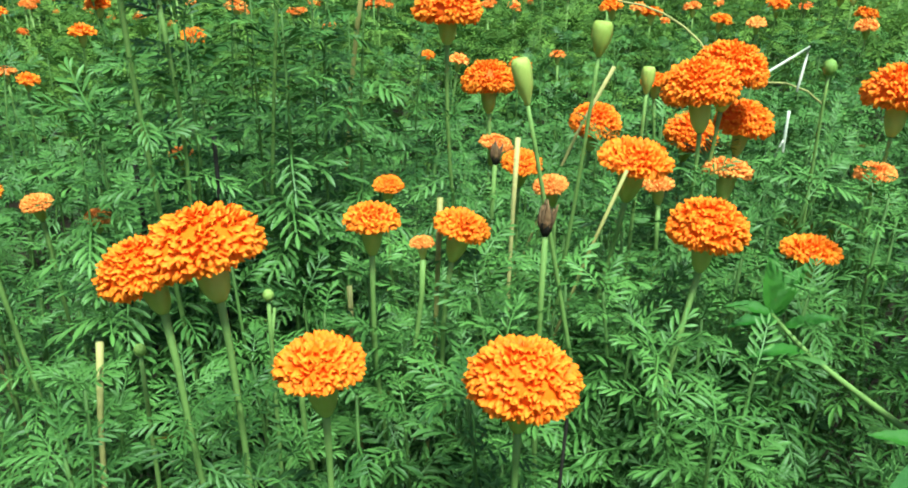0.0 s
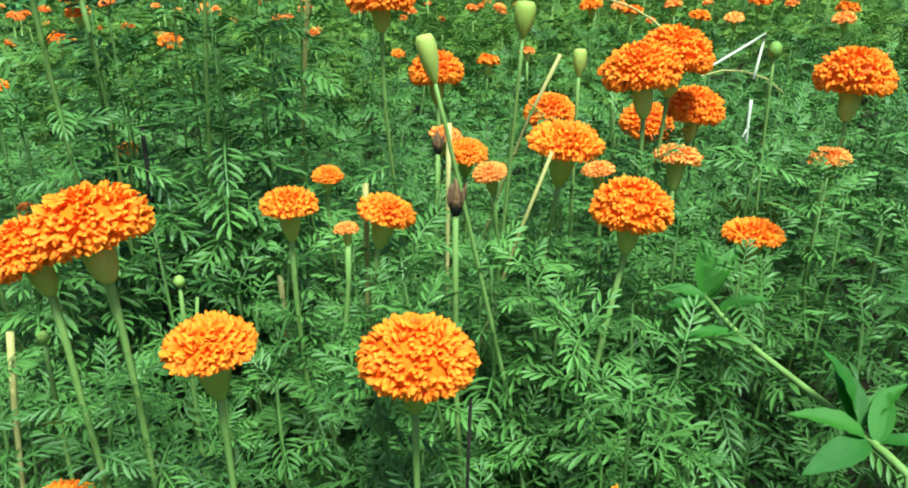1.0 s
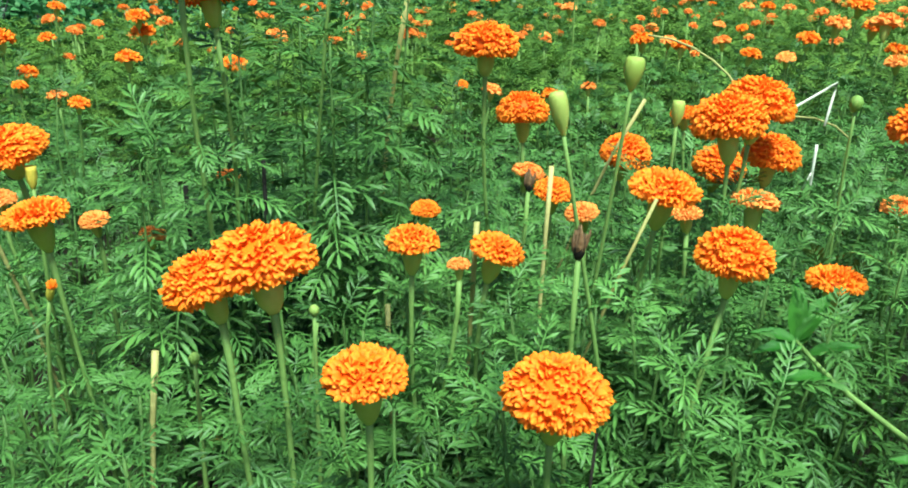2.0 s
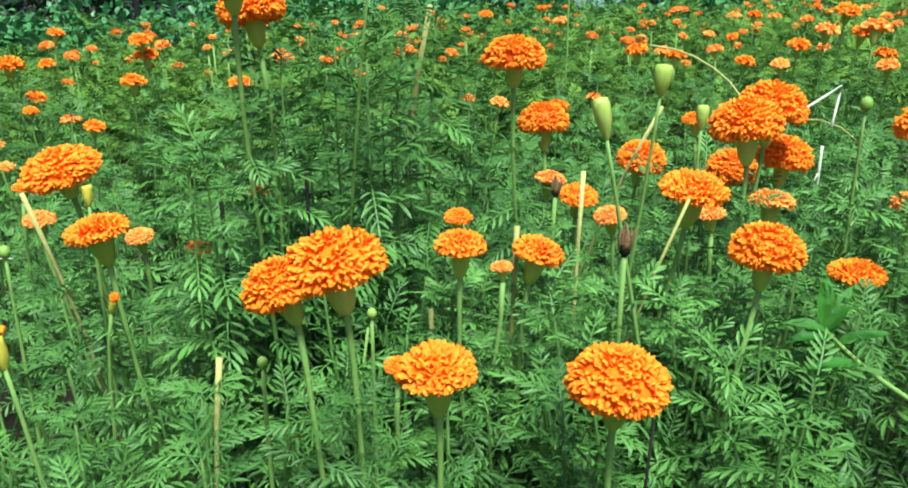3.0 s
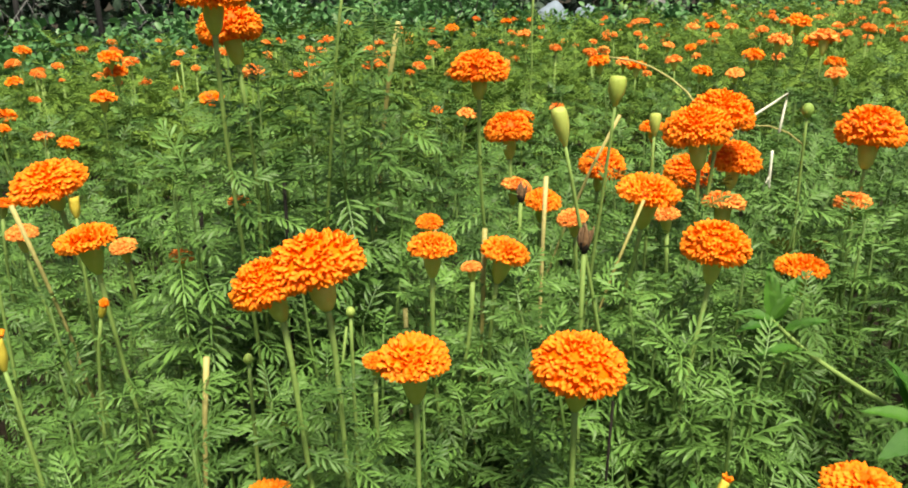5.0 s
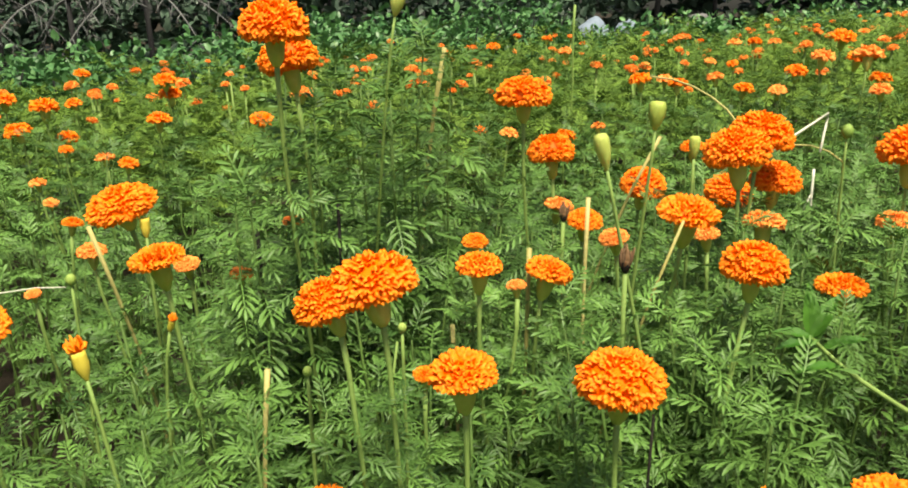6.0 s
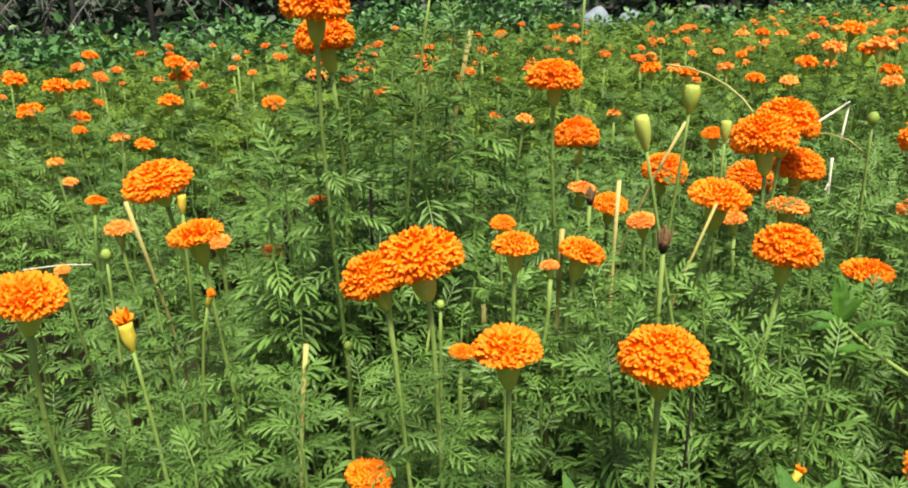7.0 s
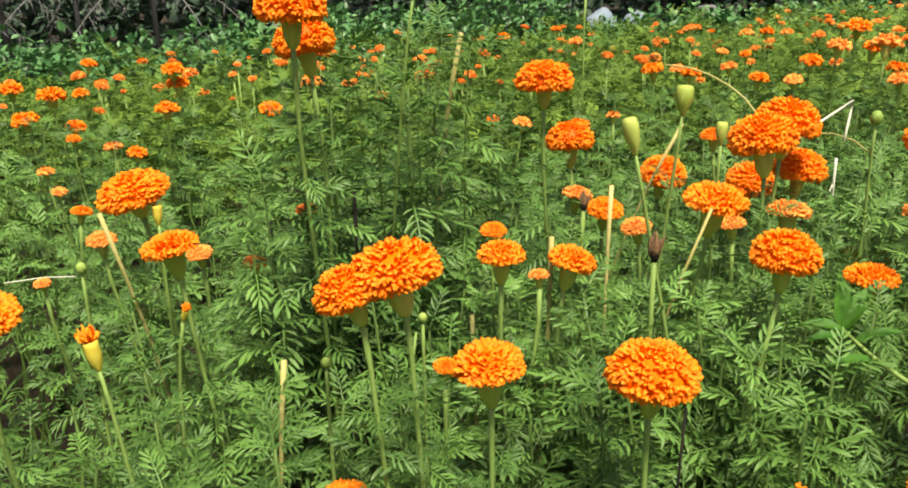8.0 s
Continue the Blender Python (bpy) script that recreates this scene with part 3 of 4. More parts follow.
flower(1.143, 2.179, 0.893, 0.070, "loose", lean=(-10.0, 7.0), foot=(-0.024, 0.186), paler=True)
flower(1.346, 2.486, 0.803, 0.059, "loose", lean=(0.0, 4.0), foot=(-0.182, 0.102))
flower(1.153, 2.111, 0.803, 0.051, "loose", lean=(4.0, -9.0), foot=(-0.097, 0.141), paler=True)
flower(0.067, 1.778, 0.753, 0.027, "loose", lean=(11.0, 2.0), foot=(0.011, 0.176))
flower(0.130, 1.714, 0.753, 0.037, "loose", lean=(0.0, 10.0), foot=(-0.169, 0.127), paler=True)
flower(0.250, 1.667, 0.754, 0.041, "loose", lean=(-10.0, 6.0), foot=(0.101, 0.147))
flower(0.329, 1.724, 0.766, 0.029, "loose", lean=(-9.0, -3.0), foot=(0.038, 0.151), paler=True)
flower(0.151, 1.087, 0.816, 0.070, lean=(-11.0, -3.0), foot=(0.037, 0.139))
flower(0.305, 1.165, 0.750, 0.074, lean=(7.0, 7.0), foot=(0.133, 0.155))
flower(0.163, 1.079, 0.741, 0.043, "loose", lean=(-3.0, 11.0), foot=(-0.077, 0.125), paler=True)
flower(0.187, 0.988, 0.742, 0.048, "loose", lean=(12.0, 3.0), foot=(0.03, 0.152))
flower(0.208, 0.894, 0.744, 0.037, "loose", lean=(6.0, -12.0), foot=(0.088, 0.133), paler=True)
flower(0.319, 0.888, 0.749, 0.034, "loose", lean=(-5.0, -7.0), foot=(0.007, 0.108), paler=True)
flower(0.434, 1.153, 0.740, 0.075, lean=(12.0, 8.0), foot=(0.148, 0.122))
flower(0.466, 1.058, 0.778, 0.074, lean=(-3.0, 6.0), foot=(-0.193, 0.198))
flower(0.435, 1.005, 0.732, 0.057, "loose", lean=(-11.0, 5.0), foot=(-0.013, 0.184), paler=True)
flower(0.399, 1.236, 0.799, 0.040, "loose", lean=(0.0, -5.0), foot=(0.152, 0.124))
flower(0.037, 0.914, 0.735, 0.033, "loose", lean=(7.0, 2.0), foot=(0.13, 0.112))
flower(0.077, 0.740, 0.737, 0.022, "loose", lean=(-8.0, -4.0), foot=(-0.189, 0.105), paler=True)
flower(0.640, 1.050, 0.720, 0.050, "loose", lean=(-2.0, -3.0), foot=(0.109, 0.167), paler=True)
flower(-0.016, 0.657, 0.675, 0.026, "loose", lean=(-1.0, 3.0), foot=(0.099, 0.178))
flower(-0.098, 0.550, 0.605, 0.042, "loose", lean=(0.0, 11.0), foot=(0.009, 0.107))
flower(-0.167, 0.839, 0.964, 0.068, lean=(-8.0, -11.0), foot=(0.007, 0.137))
flower(-0.321, 0.461, 0.808, 0.052, "flat", lean=(11.0, 11.0), foot=(0.077, 0.107))
flower(0.258, 0.343, 0.747, 0.040, "loose", foot=(0.01, 0.01))


# ---- buds, cut stalks and withered heads ----
BUD_GREEN = mesh_of("bud", *lathe([(0.07, -0.05), (0.12, 0.04), (0.24, 0.26), (0.33, 0.5), (0.36, 0.75), (0.34, 0.93), (0.27, 1.04), (0.05, 1.06)], 14, 0.06, 7), BUD)
BUD_ROUND = mesh_of("bud", *lathe([(0.1, 0), (0.3, 0.12), (0.46, 0.4), (0.46, 0.65), (0.3, 0.9), (0.08, 1.0)], 14, 0.05, 7), BUD_DARK)
BUD_RIPE = mesh_of("bud", *lathe([(0.07, -0.05), (0.14, 0.06), (0.3, 0.3), (0.37, 0.55), (0.36, 0.8), (0.38, 1.0), (0.15, 0.98)], 14, 0.06, 7), BUD_YELLOW)
TUFT = lengthwise(mesh_of("petal_tip", *joined([(PETALS[i % 8][0] * (0.5, 0.7, 0.5) @ np.array(Euler((radians(55 + 8 * (i % 3)), 0, i * 0.9)).to_matrix()).T + (0, 0, 0.85), PETALS[i % 8][1]) for i in range(9)]), PETAL), np.concatenate([PETALS[i % 8][2] for i in range(9)]))


def stalk(thing, line, r0, r1, mat=None, sides=8):
    return part("stem", mesh_of("stem", *tube(line, np.linspace(r0, r1, len(line)), sides), mat or STEM), thing)


def bud(x, y, z, length, form="green", lean=(0, 0), foot=(0, 0), fat=1.0, tip=False, label="closed yellow-green marigold bud on a stalk"):
    bx, by = x + foot[0], y + foot[1]
    bz = float(ground_z(bx, by))
    thing = root("marigold_bud", bx, by, bz, label, "flower bud", "marigold buds")
    m = Matrix.Translation((x - bx, y - by, z - bz)) @ Euler((radians(lean[0]), radians(lean[1]), 0)).to_matrix().to_4x4() @ Matrix.Diagonal((length * fat, length * fat, length, 1))
    axis = np.array(m.to_3x3() @ Vector((0, 0, -1))) / length
    end = np.array(m.translation)
    stalk(thing, curve3((0, 0, -0.02), end + axis * 0.12, end + axis * -0.002, 10), 0.0025, 0.0016)
    part("bud", {"round": BUD_ROUND, "ripe": BUD_RIPE}.get(form, BUD_GREEN), thing, m=m)
    if tip:
        part("petal_tip", TUFT, thing, "shrivelled orange petals", m)
    return thing


def withered_shape(seed=77, strands=13):
    """Dry petals clinging together as an upright tuft."""
    rng = np.random.default_rng(seed)
    out = []
    for i in range(strands):
        a, lean, high = i * 2.4, rng.uniform(0.001, 0.006), rng.uniform(0.014, 0.027)
        c = np.array([math.cos(a), math.sin(a), 0])
        tip = c * lean + (rng.normal(0, 0.001), rng.normal(0, 0.001), high)
        out.append(tube(curve3(c * 0.002, c * (0.004 + lean * 0.4) + (0, 0, high * 0.5), tip, 5), [0.0012, 0.0021, 0.0019, 0.0012, 0.0004], 5))
    return joined(out)


WITHERED = withered_shape()


def cut_stalk(top, foot, r=0.003, mat=None, name="cut_stalk", label="pale straw-coloured cut flower stalk standing upright", flare=1.5, knob=False):
    bx, by = top[0] + foot[0], top[1] + foot[1]
    bz = float(ground_z(bx, by))
    thing = root(name, bx, by, bz, label, "stalk", "cut stalks")
    end = np.array([top[0] - bx, top[1] - by, top[2] - bz])
    line = curve3((0, 0, -0.02), end * (0.3, 0.3, 0.6), end, 10)
    sway = np.sin(np.linspace(0, math.pi * 4, 10) + top[0] * 40) * np.sin(np.linspace(0, math.pi, 10))
    line[:, 0] += sway * r * 1.6
    rad = np.full(10, r) * (1 + (flare - 1) * np.linspace(0, 1, 10) ** 6)
    part("stem", mesh_of("stem", *tube(line, rad, 8), mat or STRAW), thing)
    if knob:
        head = part("withered_head", mesh_of("withered_head", *WITHERED, BROWN), thing, "dark brown shrivelled seed head", Matrix.Translation(end - (0, 0, 0.006)))
        part("dead_base", mesh_of("dead_base", *lathe([(0.0022, -0.004), (0.0042, 0.0), (0.0048, 0.006), (0.003, 0.011)], 10, 0.1, 5), BLACK), head, "blackened base")
    return thing




def bent_stalk(points, r, mat, step=(0.01, 0.0)):
    """A broken dry stalk kinked above the plants; below its last point it goes down green to the soil."""
    p = np.array(points, float)
    foot = p[-1] * (1, 1, 0) + (step[0], step[1], float(ground_z(p[-1][0], p[-1][1])))
    thing = root("broken_stalk", *foot, "bleached broken stalk bent among the leaves", "stalk", "broken stalks")
    line = [p[0]]
    for a, b in zip(p[:-1], p[1:]):
        line += [a + (b - a) * s for s in (0.35, 0.7, 1.0)]
    line = np.array(line) - foot
    part("stem", mesh_of("stem", *tube(line, np.full(len(line), r), 7), mat), thing)
    down = curve3(line[-1], line[-1] * (0.6, 0.6, 0.7), (0, 0, -0.02), 6)
    part("lower_stem", mesh_of("lower_stem", *tube(down, np.full(6, r * 0.8), 6), STEM_DARK), thing, "green lower stem")
    return thing


bud(0.153, 0.669, 0.874, 0.032, lean=(4, -14), foot=(0.2, 0.04), fat=0.62)
bud(0.227, 0.798, 0.892, 0.028, lean=(0, 3), foot=(-0.05, 0.14), fat=0.9)
bud(-0.053, 0.880, 1.011, 0.026, lean=(0, 12), foot=(-0.1, 0.16), fat=0.9)
bud(-0.294, 0.555, 0.722, 0.026, "ripe", lean=(0, -10), foot=(0.07, 0.0), fat=0.66, tip=True, label="yellowing marigold bud with shrivelled orange petal tips")
bud(-0.272, 0.685, 0.710, 0.015, "ripe", lean=(10, 20), foot=(0.01, 0.0), fat=0.6, tip=True, label="small opening marigold bud with an orange tip")
bud(0.270, 0.543, 0.604, 0.013, "ripe", lean=(-15, 35), foot=(-0.02, 0.0), fat=0.75, tip=True, label="small opening marigold bud with an orange tip")
bud(-0.403, 0.762, 0.733, 0.014, "round", foot=(0.01, 0.0), fat=0.85, label="small round green marigold bud")
bud(0.523, 0.983, 0.851, 0.019, "round", foot=(0.08, 0.1), fat=0.85, label="small round green marigold bud")
bud(-0.037, 0.647, 0.724, 0.010, "round", foot=(0.01, 0.0), fat=0.9, label="small round green marigold bud")
bud(-0.119, 0.600, 0.702, 0.010, "round", foot=(0.01, 0.0), fat=0.9, label="small round green marigold bud")
bud(0.286, 0.850, 0.851, 0.024, foot=(0.03, 0.1), fat=0.75)
bud(-0.315, 0.762, 0.786, 0.022, "ripe", foot=(-0.01, 0.04), fat=0.6, label="slender yellowish marigold bud on a stalk")
cut_stalk((-0.165, 0.639, 0.691), (-0.035, -0.03), 0.0019, flare=1.5)
cut_stalk((0.165, 0.836, 0.809), (0.0, 0.0), 0.0018)
cut_stalk((0.092, 0.764, 0.771), (-0.012, 0.0), 0.0019)
cut_stalk((-0.367, 0.744, 0.804), (0.06, 0.13), 0.0016)
cut_stalk((-0.002, 1.152, 0.964), (-0.1, 0.15), 0.0028, flare=1.4)
cut_stalk((0.297, 1.048, 0.846), (-0.2, 0.12), 0.0016)
cut_stalk((0.251, 0.752, 0.803), (-0.17, 0.0), 0.0014, flare=1.2)
cut_stalk((0.468, 3.119, 1.041), (-0.01, 0.0), 0.0036, STEM)
cut_stalk((0.009, 0.778, 0.678), (0.02, 0.0), 0.0018)
cut_stalk((-0.048, 0.715, 0.685), (-0.06, 0.03), 0.0011, STEM, flare=1.3)
cut_stalk((0.168, 0.639, 0.794), (0.01, 0.0), 0.0022, STEM, "withered_flower", "withered brown marigold head on a green stalk", 1.0, True)
cut_stalk((0.154, 0.958, 0.758), (0.0, 0.0), 0.0026, STEM, "withered_flower", "withered dark marigold head on a green stalk", 1.0, True)
cut_stalk((-0.121, 0.834, 0.804), (0.0, 0.0), 0.0019, BLACK, "dead_stalk", "blackened dead stalk standing upright", 1.1)
cut_stalk((-0.256, 0.983, 0.732), (0.0, 0.0), 0.0026, BLACK, "dead_stalk", "blackened dead stalk standing upright", 1.1)
cut_stalk((0.177, 0.544, 0.692), (-0.005, 0.0), 0.0011, BLACK, "dead_stalk", "blackened dead stalk standing upright", 1.1)
bent_stalk([(0.584, 1.186, 0.798), (0.603, 1.214, 0.855), (0.511, 1.164, 0.814)], 0.0019, PALE, (0.0, 0.1))
bent_stalk([(0.512, 1.188, 0.801), (0.550, 1.215, 0.805), (0.589, 1.234, 0.801), (0.625, 1.242, 0.789), (0.654, 1.247, 0.769)], 0.0013, STRAW, (-0.02, 0.08))
bent_stalk([(0.631, 1.303, 0.748), (0.629, 1.297, 0.708), (0.632, 1.302, 0.676)], 0.0024, PALE, (-0.01, 0.05))
bent_stalk([(0.627, 1.295, 0.704), (0.621, 1.295, 0.688), (0.620, 1.306, 0.668)], 0.0015, PALE, (-0.02, 0.05))
bent_stalk([(0.455, 1.794, 0.870), (0.504, 1.781, 0.864), (0.542, 1.749, 0.851), (0.576, 1.715, 0.830), (0.602, 1.683, 0.805), (0.609, 1.635, 0.783)], 0.0022, STRAW)
bent_stalk([(-0.543, 1.013, 0.644), (-0.576, 0.997, 0.649), (-0.619, 0.971, 0.650)], 0.0009, PALE, (-0.12, 0.3))

# ---- broad-leaved weeds ----


def broad_leaf(seed):
    """A pointed oval leaf along x, unit length, folded at the midrib and arching."""
    rng = np.random.default_rng(seed)
    n, v, t = 11, [], []
    arch, fold = rng.uniform(0.1, 0.3), rng.uniform(0.2, 0.45)
    for i in range(n):
        s = i / (n - 1)
        w = 0.165 * math.sin(math.pi * s**0.75) ** 0.9 + 0.004
        for u in (-1, -0.5, 0, 0.5, 1):
            v.append((s, u * w, arch * (s - s * s * 1.5) + fold * abs(u) * w + 0.012 * math.sin(s * 34) * abs(u)))
    for i in range(n - 1):
        for c in range(4):
            q = i * 5 + c
            t += [(q, q + 5, q + 6), (q, q + 6, q + 1)]
    rib = tube([(s, 0, arch * (s - s * s * 1.5) - 0.004) for s in np.linspace(-0.06, 0.95, 7)], np.linspace(0.014, 0.004, 7), 5)
    return joined([(np.array(v), np.array(t)), rib])


BROAD = [mesh_of("leaf", *broad_leaf(60 + i), WEED) for i in range(5)]


def weed(points, leaves, label):
    """A trailing stem through points, the first in the soil; leaves: (how far along, compass, lift, length, roll)."""
    p = np.array(points, float)
    foot = p[0].copy()
    foot[2] = float(ground_z(foot[0], foot[1]))
    thing = root("broadleaf_weed", *foot, label, "weed", "weeds among the marigolds")
    p[0][2] = foot[2] - 0.02
    run, s = np.linspace(0, 1, len(p)), np.linspace(0, 1, 16)
    line = np.stack([np.interp(s, run, p[:, k]) for k in range(3)], -1)
    line[1:-1] = (line[:-2] + 2 * line[1:-1] + line[2:]) / 4
    line -= foot
    stalk(thing, line, 0.0036, 0.002)
    for i, (at_s, a, lift, size, roll) in enumerate(leaves):
        at = [np.interp(at_s, s, line[:, k]) for k in range(3)]
        m = Matrix.Translation(at) @ Matrix.Rotation(radians(a), 4, "Z") @ Matrix.Rotation(radians(-lift), 4, "Y") @ Matrix.Rotation(radians(roll), 4, "X") @ Matrix.Scale(size, 4)
        part("leaf", BROAD[i % 5], thing, m=m)
    return thing


weed([(0.462, 0.457, 0.000), (0.466, 0.508, 0.644), (0.453, 0.563, 0.649), (0.440, 0.635, 0.646), (0.407, 0.686, 0.662), (0.388, 0.733, 0.680)], [(1.0, 95, 78, 0.058, 0), (0.99, 15, 60, 0.056, 25), (0.98, 178, 16, 0.045, -20), (0.95, 190, 4, 0.05, -10), (0.97, 60, 30, 0.05, 0), (0.93, -20, 25, 0.045, 20), (0.8, 190, 8, 0.06, 0), (0.43, 130, 62, 0.062, 10), (0.42, 105, 50, 0.055, -15), (0.4, 170, 20, 0.055, -15), (0.39, 205, -6, 0.062, -25), (0.43, 20, 40, 0.05, 0), (0.38, -30, 12, 0.05, 0), (0.37, 60, 35, 0.05, 0)], "green weed with broad pointed leaves on a slanting stem")
weed([(0.195, 0.362, 0.000), (0.195, 0.362, 0.635), (0.195, 0.362, 0.685)], [(1.0, 100, 45, 0.05, 0), (0.99, 40, 40, 0.05, 15), (0.98, 200, 25, 0.045, 0), (0.97, 330, 25, 0.05, 10), (0.97, 160, 35, 0.04, 0)], "bright green weed with broad veined leaves")
weed([(0.059, 0.387, 0.000), (0.059, 0.387, 0.622), (0.059, 0.387, 0.672)], [(1.0, 110, 55, 0.04, 0), (0.98, 240, 30, 0.04, 0), (0.99, 0, 30, 0.04, 10)], "bright green weed with broad veined leaves")

# ---- far blooms of the field ----
far_rng = np.random.default_rng(21)
dots = []
FLAP = np.array([(-0.5, 0.35, 0.0), (0.5, 0.35, 0.0), (0.62, 0.95, -0.2), (0, 1.12, -0.3), (-0.62, 0.95, -0.2)])
FLAP_TRIS = np.array([(0, 1, 2), (0, 2, 3), (0, 3, 4)])
while len(dots) < 210:
    y = far_rng.uniform(3.2, 8.4)
    x = far_rng.uniform(-0.62 * y - 0.3, 0.62 * y + 0.3)
    if x < FIELD_EDGE(y) + 0.15 or y > FIELD_END(x) - 0.1:
        continue
    s = far_rng.uniform(0.03, 0.056)
    z = float(ground_z(x, y)) + far_rng.uniform(0.62, 0.78)
    rng2 = np.random.default_rng(len(dots))
    body = lathe([(0.12, -0.2), (0.3, -0.1), (0.4, 0.02), (0.34, 0.16), (0.15, 0.26)], 7, 0.1, 3)
    petals = [(FLAP @ (ax * 1.5).T + at, FLAP_TRIS) for at, ax, k in petal_poses("loose", rng2)[::3]]
    v, tr = joined([body] + petals)
    tilt = np.array(Euler((far_rng.uniform(-0.3, 0.3), far_rng.uniform(-0.3, 0.3), 0)).to_matrix())
    dots.append((v @ tilt.T * s + (x, y, z), tr))
# haze over the far blooms is put into their petal colour
tagged(new("far_marigold_blooms", mesh_of("far_marigold_blooms", *joined(dots), PETAL_FADED_HAZY)), "scattered small orange blooms of the far field", "flowers", kind="stuff")
twigs = []
for i in range(210):
    c = dots[i][0].mean(0)
    foot = np.array([c[0] + far_rng.uniform(-0.03, 0.03), c[1], float(ground_z(c[0], c[1])) + 0.3])
    twigs.append(tube([foot, (foot + c) / 2 + (0.005, 0, 0), c - (0, 0, 0.01)], [0.004, 0.0035, 0.005], 4))
tagged(new("far_flower_stalks", mesh_of("far_flower_stalks", *joined(twigs), STEM)), "thin pale green stalks of the far blooms", "stalks", kind="stuff")

# ---- shrubs, woodland edge and rocks ----


def simple_leaf(rng, size):
    v = np.array([(0, 0, 0), (0.35, 0.28, 0.06), (0.4, 0, -0.03), (0.35, -0.28, 0.06), (0.75, 0.2, 0), (0.78, 0, -0.06), (0.75, -0.2, 0), (1, 0, -0.14)]) * size
    return v, np.array([(0, 2, 1), (0, 3, 2), (1, 2, 5), (1, 5, 4), (2, 3, 6), (2, 6, 5), (4, 5, 7), (5, 6, 7)])


def crown(rng, centre, radii, count, size, flat=0.6):
    """Loose leaves over an uneven rounded mass, in clumps with gaps."""
    clumps = [np.array(centre) + unit(rng.normal(0, 1, 3)) * np.array(radii) * rng.uniform(0.45, 0.95) for _ in range(max(5, count // 28))]
    out = []
    for c in clumps:
        for _ in range(count // len(clumps)):
            d = unit(rng.normal(0, 1, 3) + (0, 0, 0.5))
            at = c + d * np.array(radii) * rng.uniform(0.1, 0.42)
            v, t = simple_leaf(rng, size * rng.uniform(0.6, 1.25))
            m = frames_of(d * (1, 1, flat) + rng.normal(0, 0.4, 3), np.array([0, 0, 1.0]) + rng.normal(0, 0.35, 3))
            out.append((v @ m.T + at, t))
    return joined(out)


def shrub(x, y, height, width, count, size, mat, seed, label):
    rng = np.random.default_rng(seed)
    z = float(ground_z(x, y))
    thing = root("shrub", x, y, z, label, "shrub", "shrubs at the field's edge")
    for i in range(4):
        a = i * 1.57 + rng.uniform(-0.4, 0.4)
        p = curve3((0, 0, -0.05), (0.1 * math.cos(a), 0.1 * math.sin(a), height * 0.4), (width * 0.35 * math.cos(a), width * 0.35 * math.sin(a), height * 0.8), 6)
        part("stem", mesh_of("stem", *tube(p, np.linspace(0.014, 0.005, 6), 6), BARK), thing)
    part("foliage", mesh_of("foliage", *crown(rng, (0, 0, height * 0.52), (width * 0.5, width * 0.5, height * 0.42), count, size), mat), thing)
    return thing


def tree(x, y, height, seed):
    rng = np.random.default_rng(seed)
    z = float(ground_z(x, y))
    thing = root("tree", x, y, z, "dark leafy tree with a bare grey trunk at the field's edge", "tree", "trees of the woodland edge")
    lean = rng.uniform(-0.3, 0.3, 2)
    line = curve3((0, 0, -0.1), (lean[0] * 0.3, lean[1] * 0.3, height * 0.3), (lean[0], lean[1], height * 0.62), 9)
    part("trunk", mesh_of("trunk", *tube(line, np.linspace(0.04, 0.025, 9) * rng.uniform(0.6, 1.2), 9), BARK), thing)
    pieces = []
    for i in range(5):
        a = i * 1.26 + rng.uniform(-0.3, 0.3)
        s = line[5 + i % 4]
        e = s + (math.cos(a) * height * 0.24, math.sin(a) * height * 0.24, height * rng.uniform(0.05, 0.25))
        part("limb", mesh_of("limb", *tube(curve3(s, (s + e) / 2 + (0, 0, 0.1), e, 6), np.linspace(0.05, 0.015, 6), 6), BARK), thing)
        pieces.append(crown(rng, e, (height * 0.17, height * 0.17, height * 0.13), 170, 0.24))
    pieces.append(crown(rng, (lean[0], lean[1], height * 0.8), (height * 0.2, height * 0.2, height * 0.17), 220, 0.24))
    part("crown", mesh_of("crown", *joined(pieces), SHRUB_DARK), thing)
    return thing


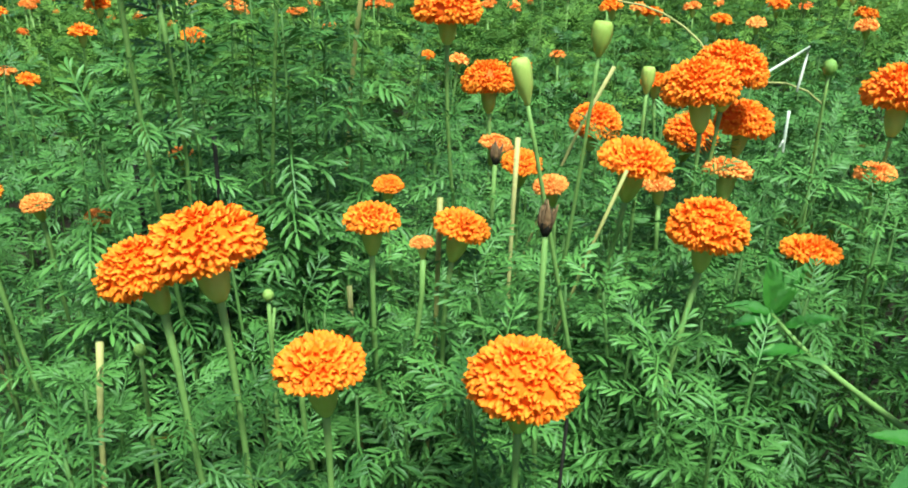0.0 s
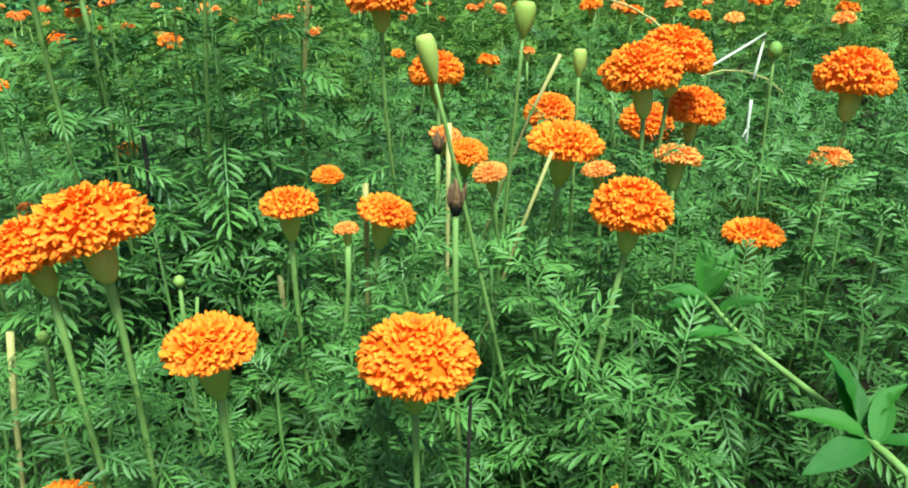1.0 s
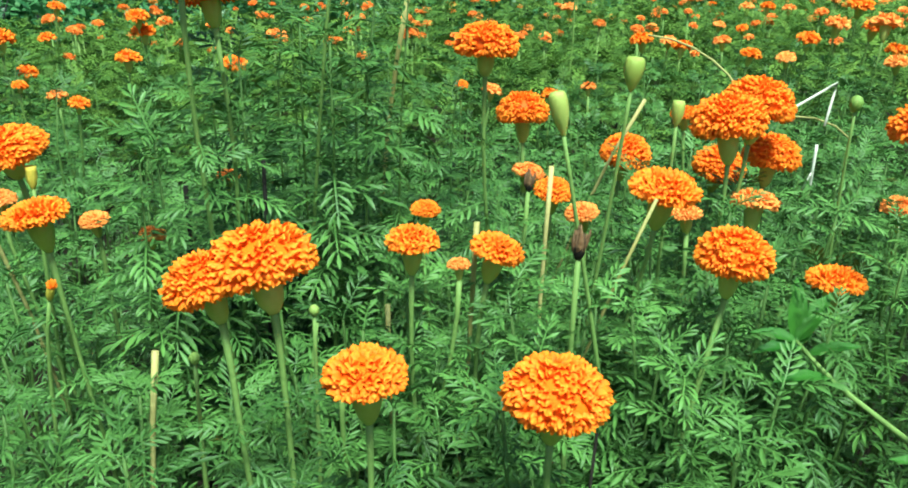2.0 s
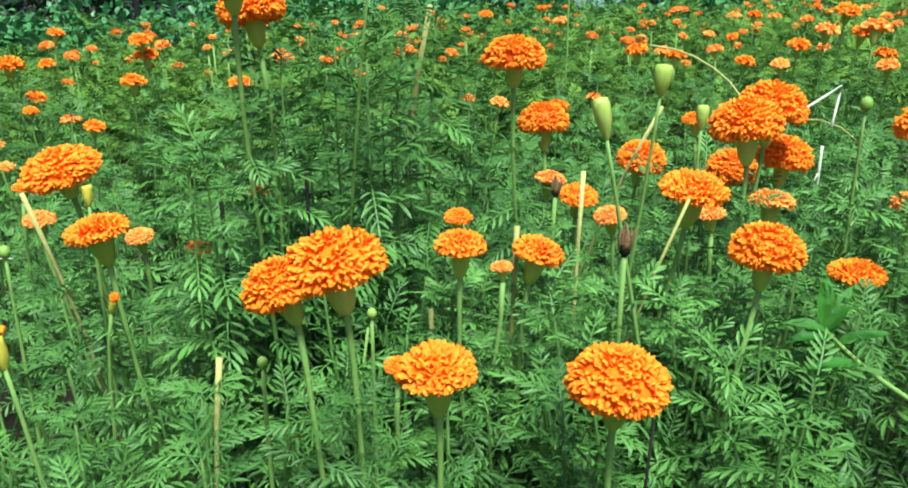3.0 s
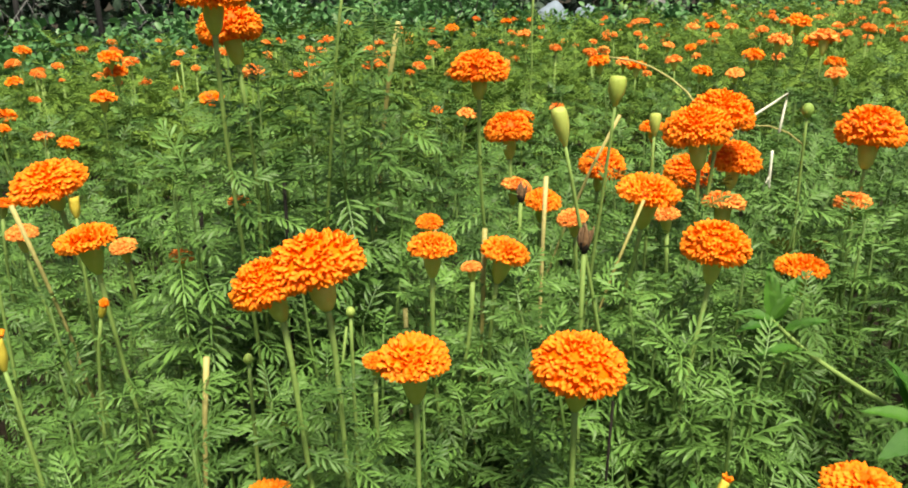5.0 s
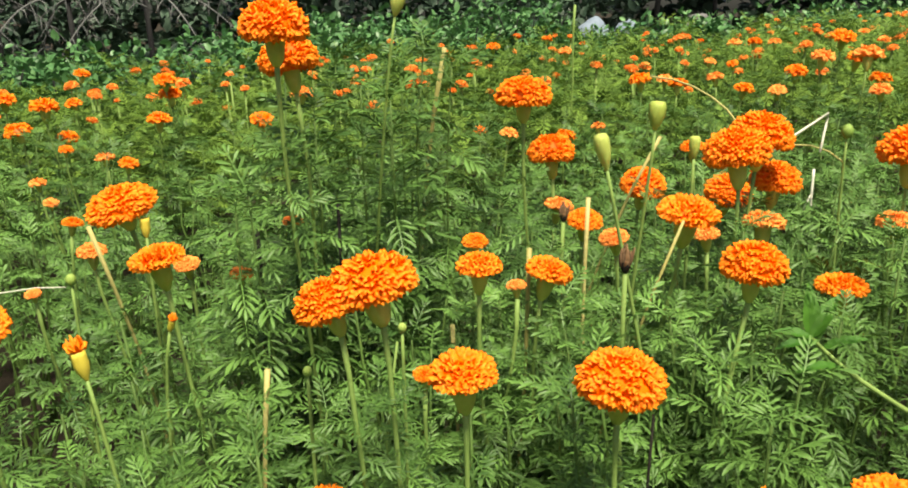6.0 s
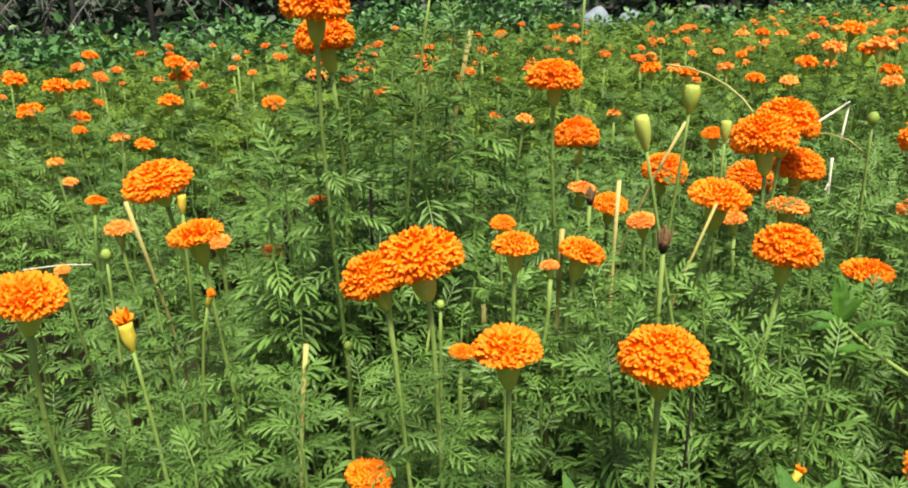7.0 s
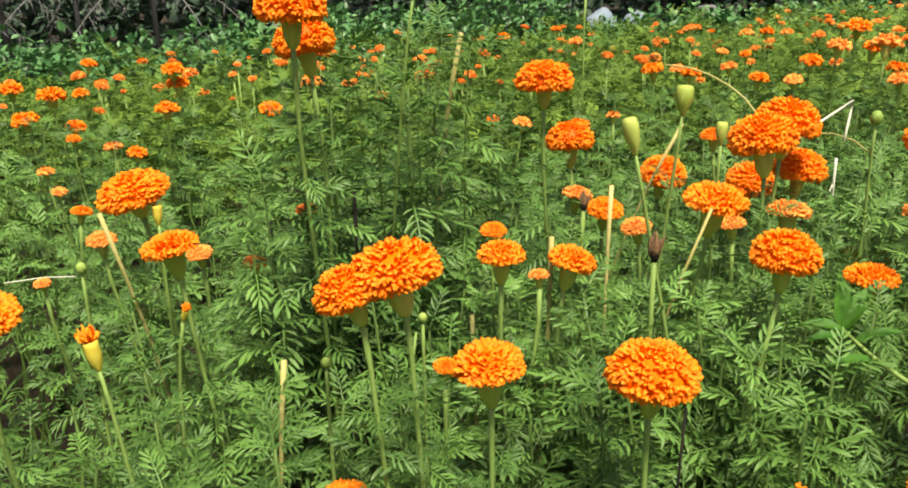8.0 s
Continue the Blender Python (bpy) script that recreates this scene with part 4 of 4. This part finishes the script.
def dry_palm(x, y, z, seed):
    rng = np.random.default_rng(seed)
    g = float(ground_z(x, y))
    thing = root("young_palm", x, y, g, "young palm with drooping grey dry fronds", "palm", "palms of the woodland edge")
    part("trunk", mesh_of("trunk", *tube([(0, 0, -0.05), (0.02, 0, (z - g) * 0.5), (0, 0, z - g)], [0.035, 0.03, 0.025], 9), BARK), thing)
    for i in range(13):
        a = i * 2.4 + rng.uniform(-0.2, 0.2)
        out_r, drop = rng.uniform(0.5, 1.0), rng.uniform(-0.75, 0.35)
        e = np.array([math.cos(a) * out_r, math.sin(a) * out_r, z - g + drop])
        line = curve3((0, 0, z - g - 0.02), (math.cos(a) * out_r * 0.5, math.sin(a) * out_r * 0.5, z - g + 0.25 + drop * 0.4), e, 9)
        pieces = [tube(line, np.linspace(0.014, 0.005, 9), 6)]
        for j in range(3, 9):
            side = unit(np.cross(line[j] - line[j - 1], (0, 0, 1)))
            for sgn in (1, -1):
                tip = line[j] + side * sgn * rng.uniform(0.05, 0.16) - (0, 0, rng.uniform(0.05, 0.2))
                pieces.append(tube([line[j], (line[j] + tip) / 2 + (0, 0, 0.01), tip], [0.005, 0.007, 0.001], 4))
        part("frond", mesh_of("frond", *joined(pieces), FROND), thing)
    return thing


def boulder(x, y, top, width, mat, seed, label):
    g = float(ground_z(x, y))
    h = (top - g) / 1.8
    bm = bmesh.new()
    bmesh.ops.create_icosphere(bm, subdivisions=4, radius=1.0)
    for v in bm.verts:
        v.co *= 1 + 0.14 * noise.noise(v.co * 1.3 + Vector((seed, 0, 0))) + 0.06 * noise.noise(v.co * 4 + Vector((0, seed, 0)))
        v.co = Vector((v.co.x * width, v.co.y * width * 0.8, (v.co.z + 0.86) * h))
    me = bpy.data.meshes.new("boulder")
    bm.to_mesh(me)
    bm.free()
    me.polygons.foreach_set("use_smooth", np.full(len(me.polygons), True))
    me.materials.append(mat)
    ob = new("boulder", me)
    ob.location = (x, y, g)
    return tagged(ob, label, "rock", "rocks beyond the field")


edge = random.Random(9)
for i in range(22):
    x = -4.6 + i * 0.24 + edge.uniform(-0.1, 0.1)
    y = 4.75 + (x + 2.5) * 0.95 + edge.uniform(-0.1, 0.1) + (i % 3) * 0.42
    y = max(y, 4.3 + (i % 3) * 0.42)
    shrub(x, y, edge.uniform(0.88, 1.02), 0.9, 1100, 0.07, SHRUB, 400 + i, "low leafy green shrub along the field's edge")
for i in range(6):
    x = -1.0 + i * 0.36 + edge.uniform(-0.1, 0.1)
    shrub(x, 7.0 + i * 0.16 + edge.uniform(-0.2, 0.2), edge.uniform(0.95, 1.15), 0.95, 600, 0.08, SHRUB, 440 + i, "dark green leafy shrub before the wood")
for i in range(17):
    x = 1.0 + i * 0.42 + edge.uniform(-0.12, 0.12)
    shrub(x, FIELD_END(x) + 0.6 + edge.uniform(-0.15, 0.15) + (i % 2) * 0.5, edge.uniform(0.74, 0.84) + 0.016 * i, 1.05, 480, 0.085, SHRUB, 470 + i, "light green leafy shrub behind the field")
low = random.Random(12)
for i in range(7):
    x = 1.05 + i * 0.3 + low.uniform(-0.05, 0.05)
    y = 8.0 + i * 0.05 + low.uniform(-0.06, 0.06)
    shrub(x, y, 0.915 + 0.01 * i - float(ground_z(x, y)), 0.6, 700, 0.07, SHRUB, 490 + i, "low light green shrub in front of the rocks")
for i in range(13):
    tree(-9.5 + i * 1.55 + edge.uniform(-0.4, 0.4), 11.2 + edge.uniform(-0.8, 1.6) + max(0, i - 6) * 0.45, edge.uniform(5.0, 7.0), 500 + i)
for x, y, z in ((-4.9, 8.6, 1.25), (-3.95, 8.3, 1.2), (-3.2, 8.4, 1.32), (-5.8, 8.9, 1.3)):
    dry_palm(x, y, z, int(600 + x * 10))
boulder(1.45, 8.6, 0.932, 0.25, ROCK, 3, "pale bluish-white rock lying beyond the field")
boulder(1.84, 8.8, 0.905, 0.18, ROCK, 5, "small pale rock lying beyond the field")
boulder(2.66, 8.95, 0.95, 0.27, ROCK_GREY, 8, "broad grey rock lying beyond the field")

wood_rng = np.random.default_rng(33)
wood = []
for i in range(120):
    x = -13 + 26 * i / 119 + wood_rng.uniform(-0.3, 0.3)
    y = 14.4 + wood_rng.uniform(-0.6, 1.6) + max(0, x) * 0.25
    for z in (0.5, 1.7, 3.0, 4.4):
        wood.append(crown(wood_rng, (x, y, z + wood_rng.uniform(-0.3, 0.3)), (0.75, 0.6, 0.8), 34, 0.36))
for i in range(90):
    x = -11 + 13.5 * i / 89 + wood_rng.uniform(-0.2, 0.2)
    y = 9.6 + wood_rng.uniform(-0.4, 0.7) + max(0, x + 2) * 0.5
    for z in (0.3, 0.95):
        wood.append(crown(wood_rng, (x, y, z + wood_rng.uniform(-0.2, 0.35)), (0.45, 0.4, 0.42), 50, 0.15))
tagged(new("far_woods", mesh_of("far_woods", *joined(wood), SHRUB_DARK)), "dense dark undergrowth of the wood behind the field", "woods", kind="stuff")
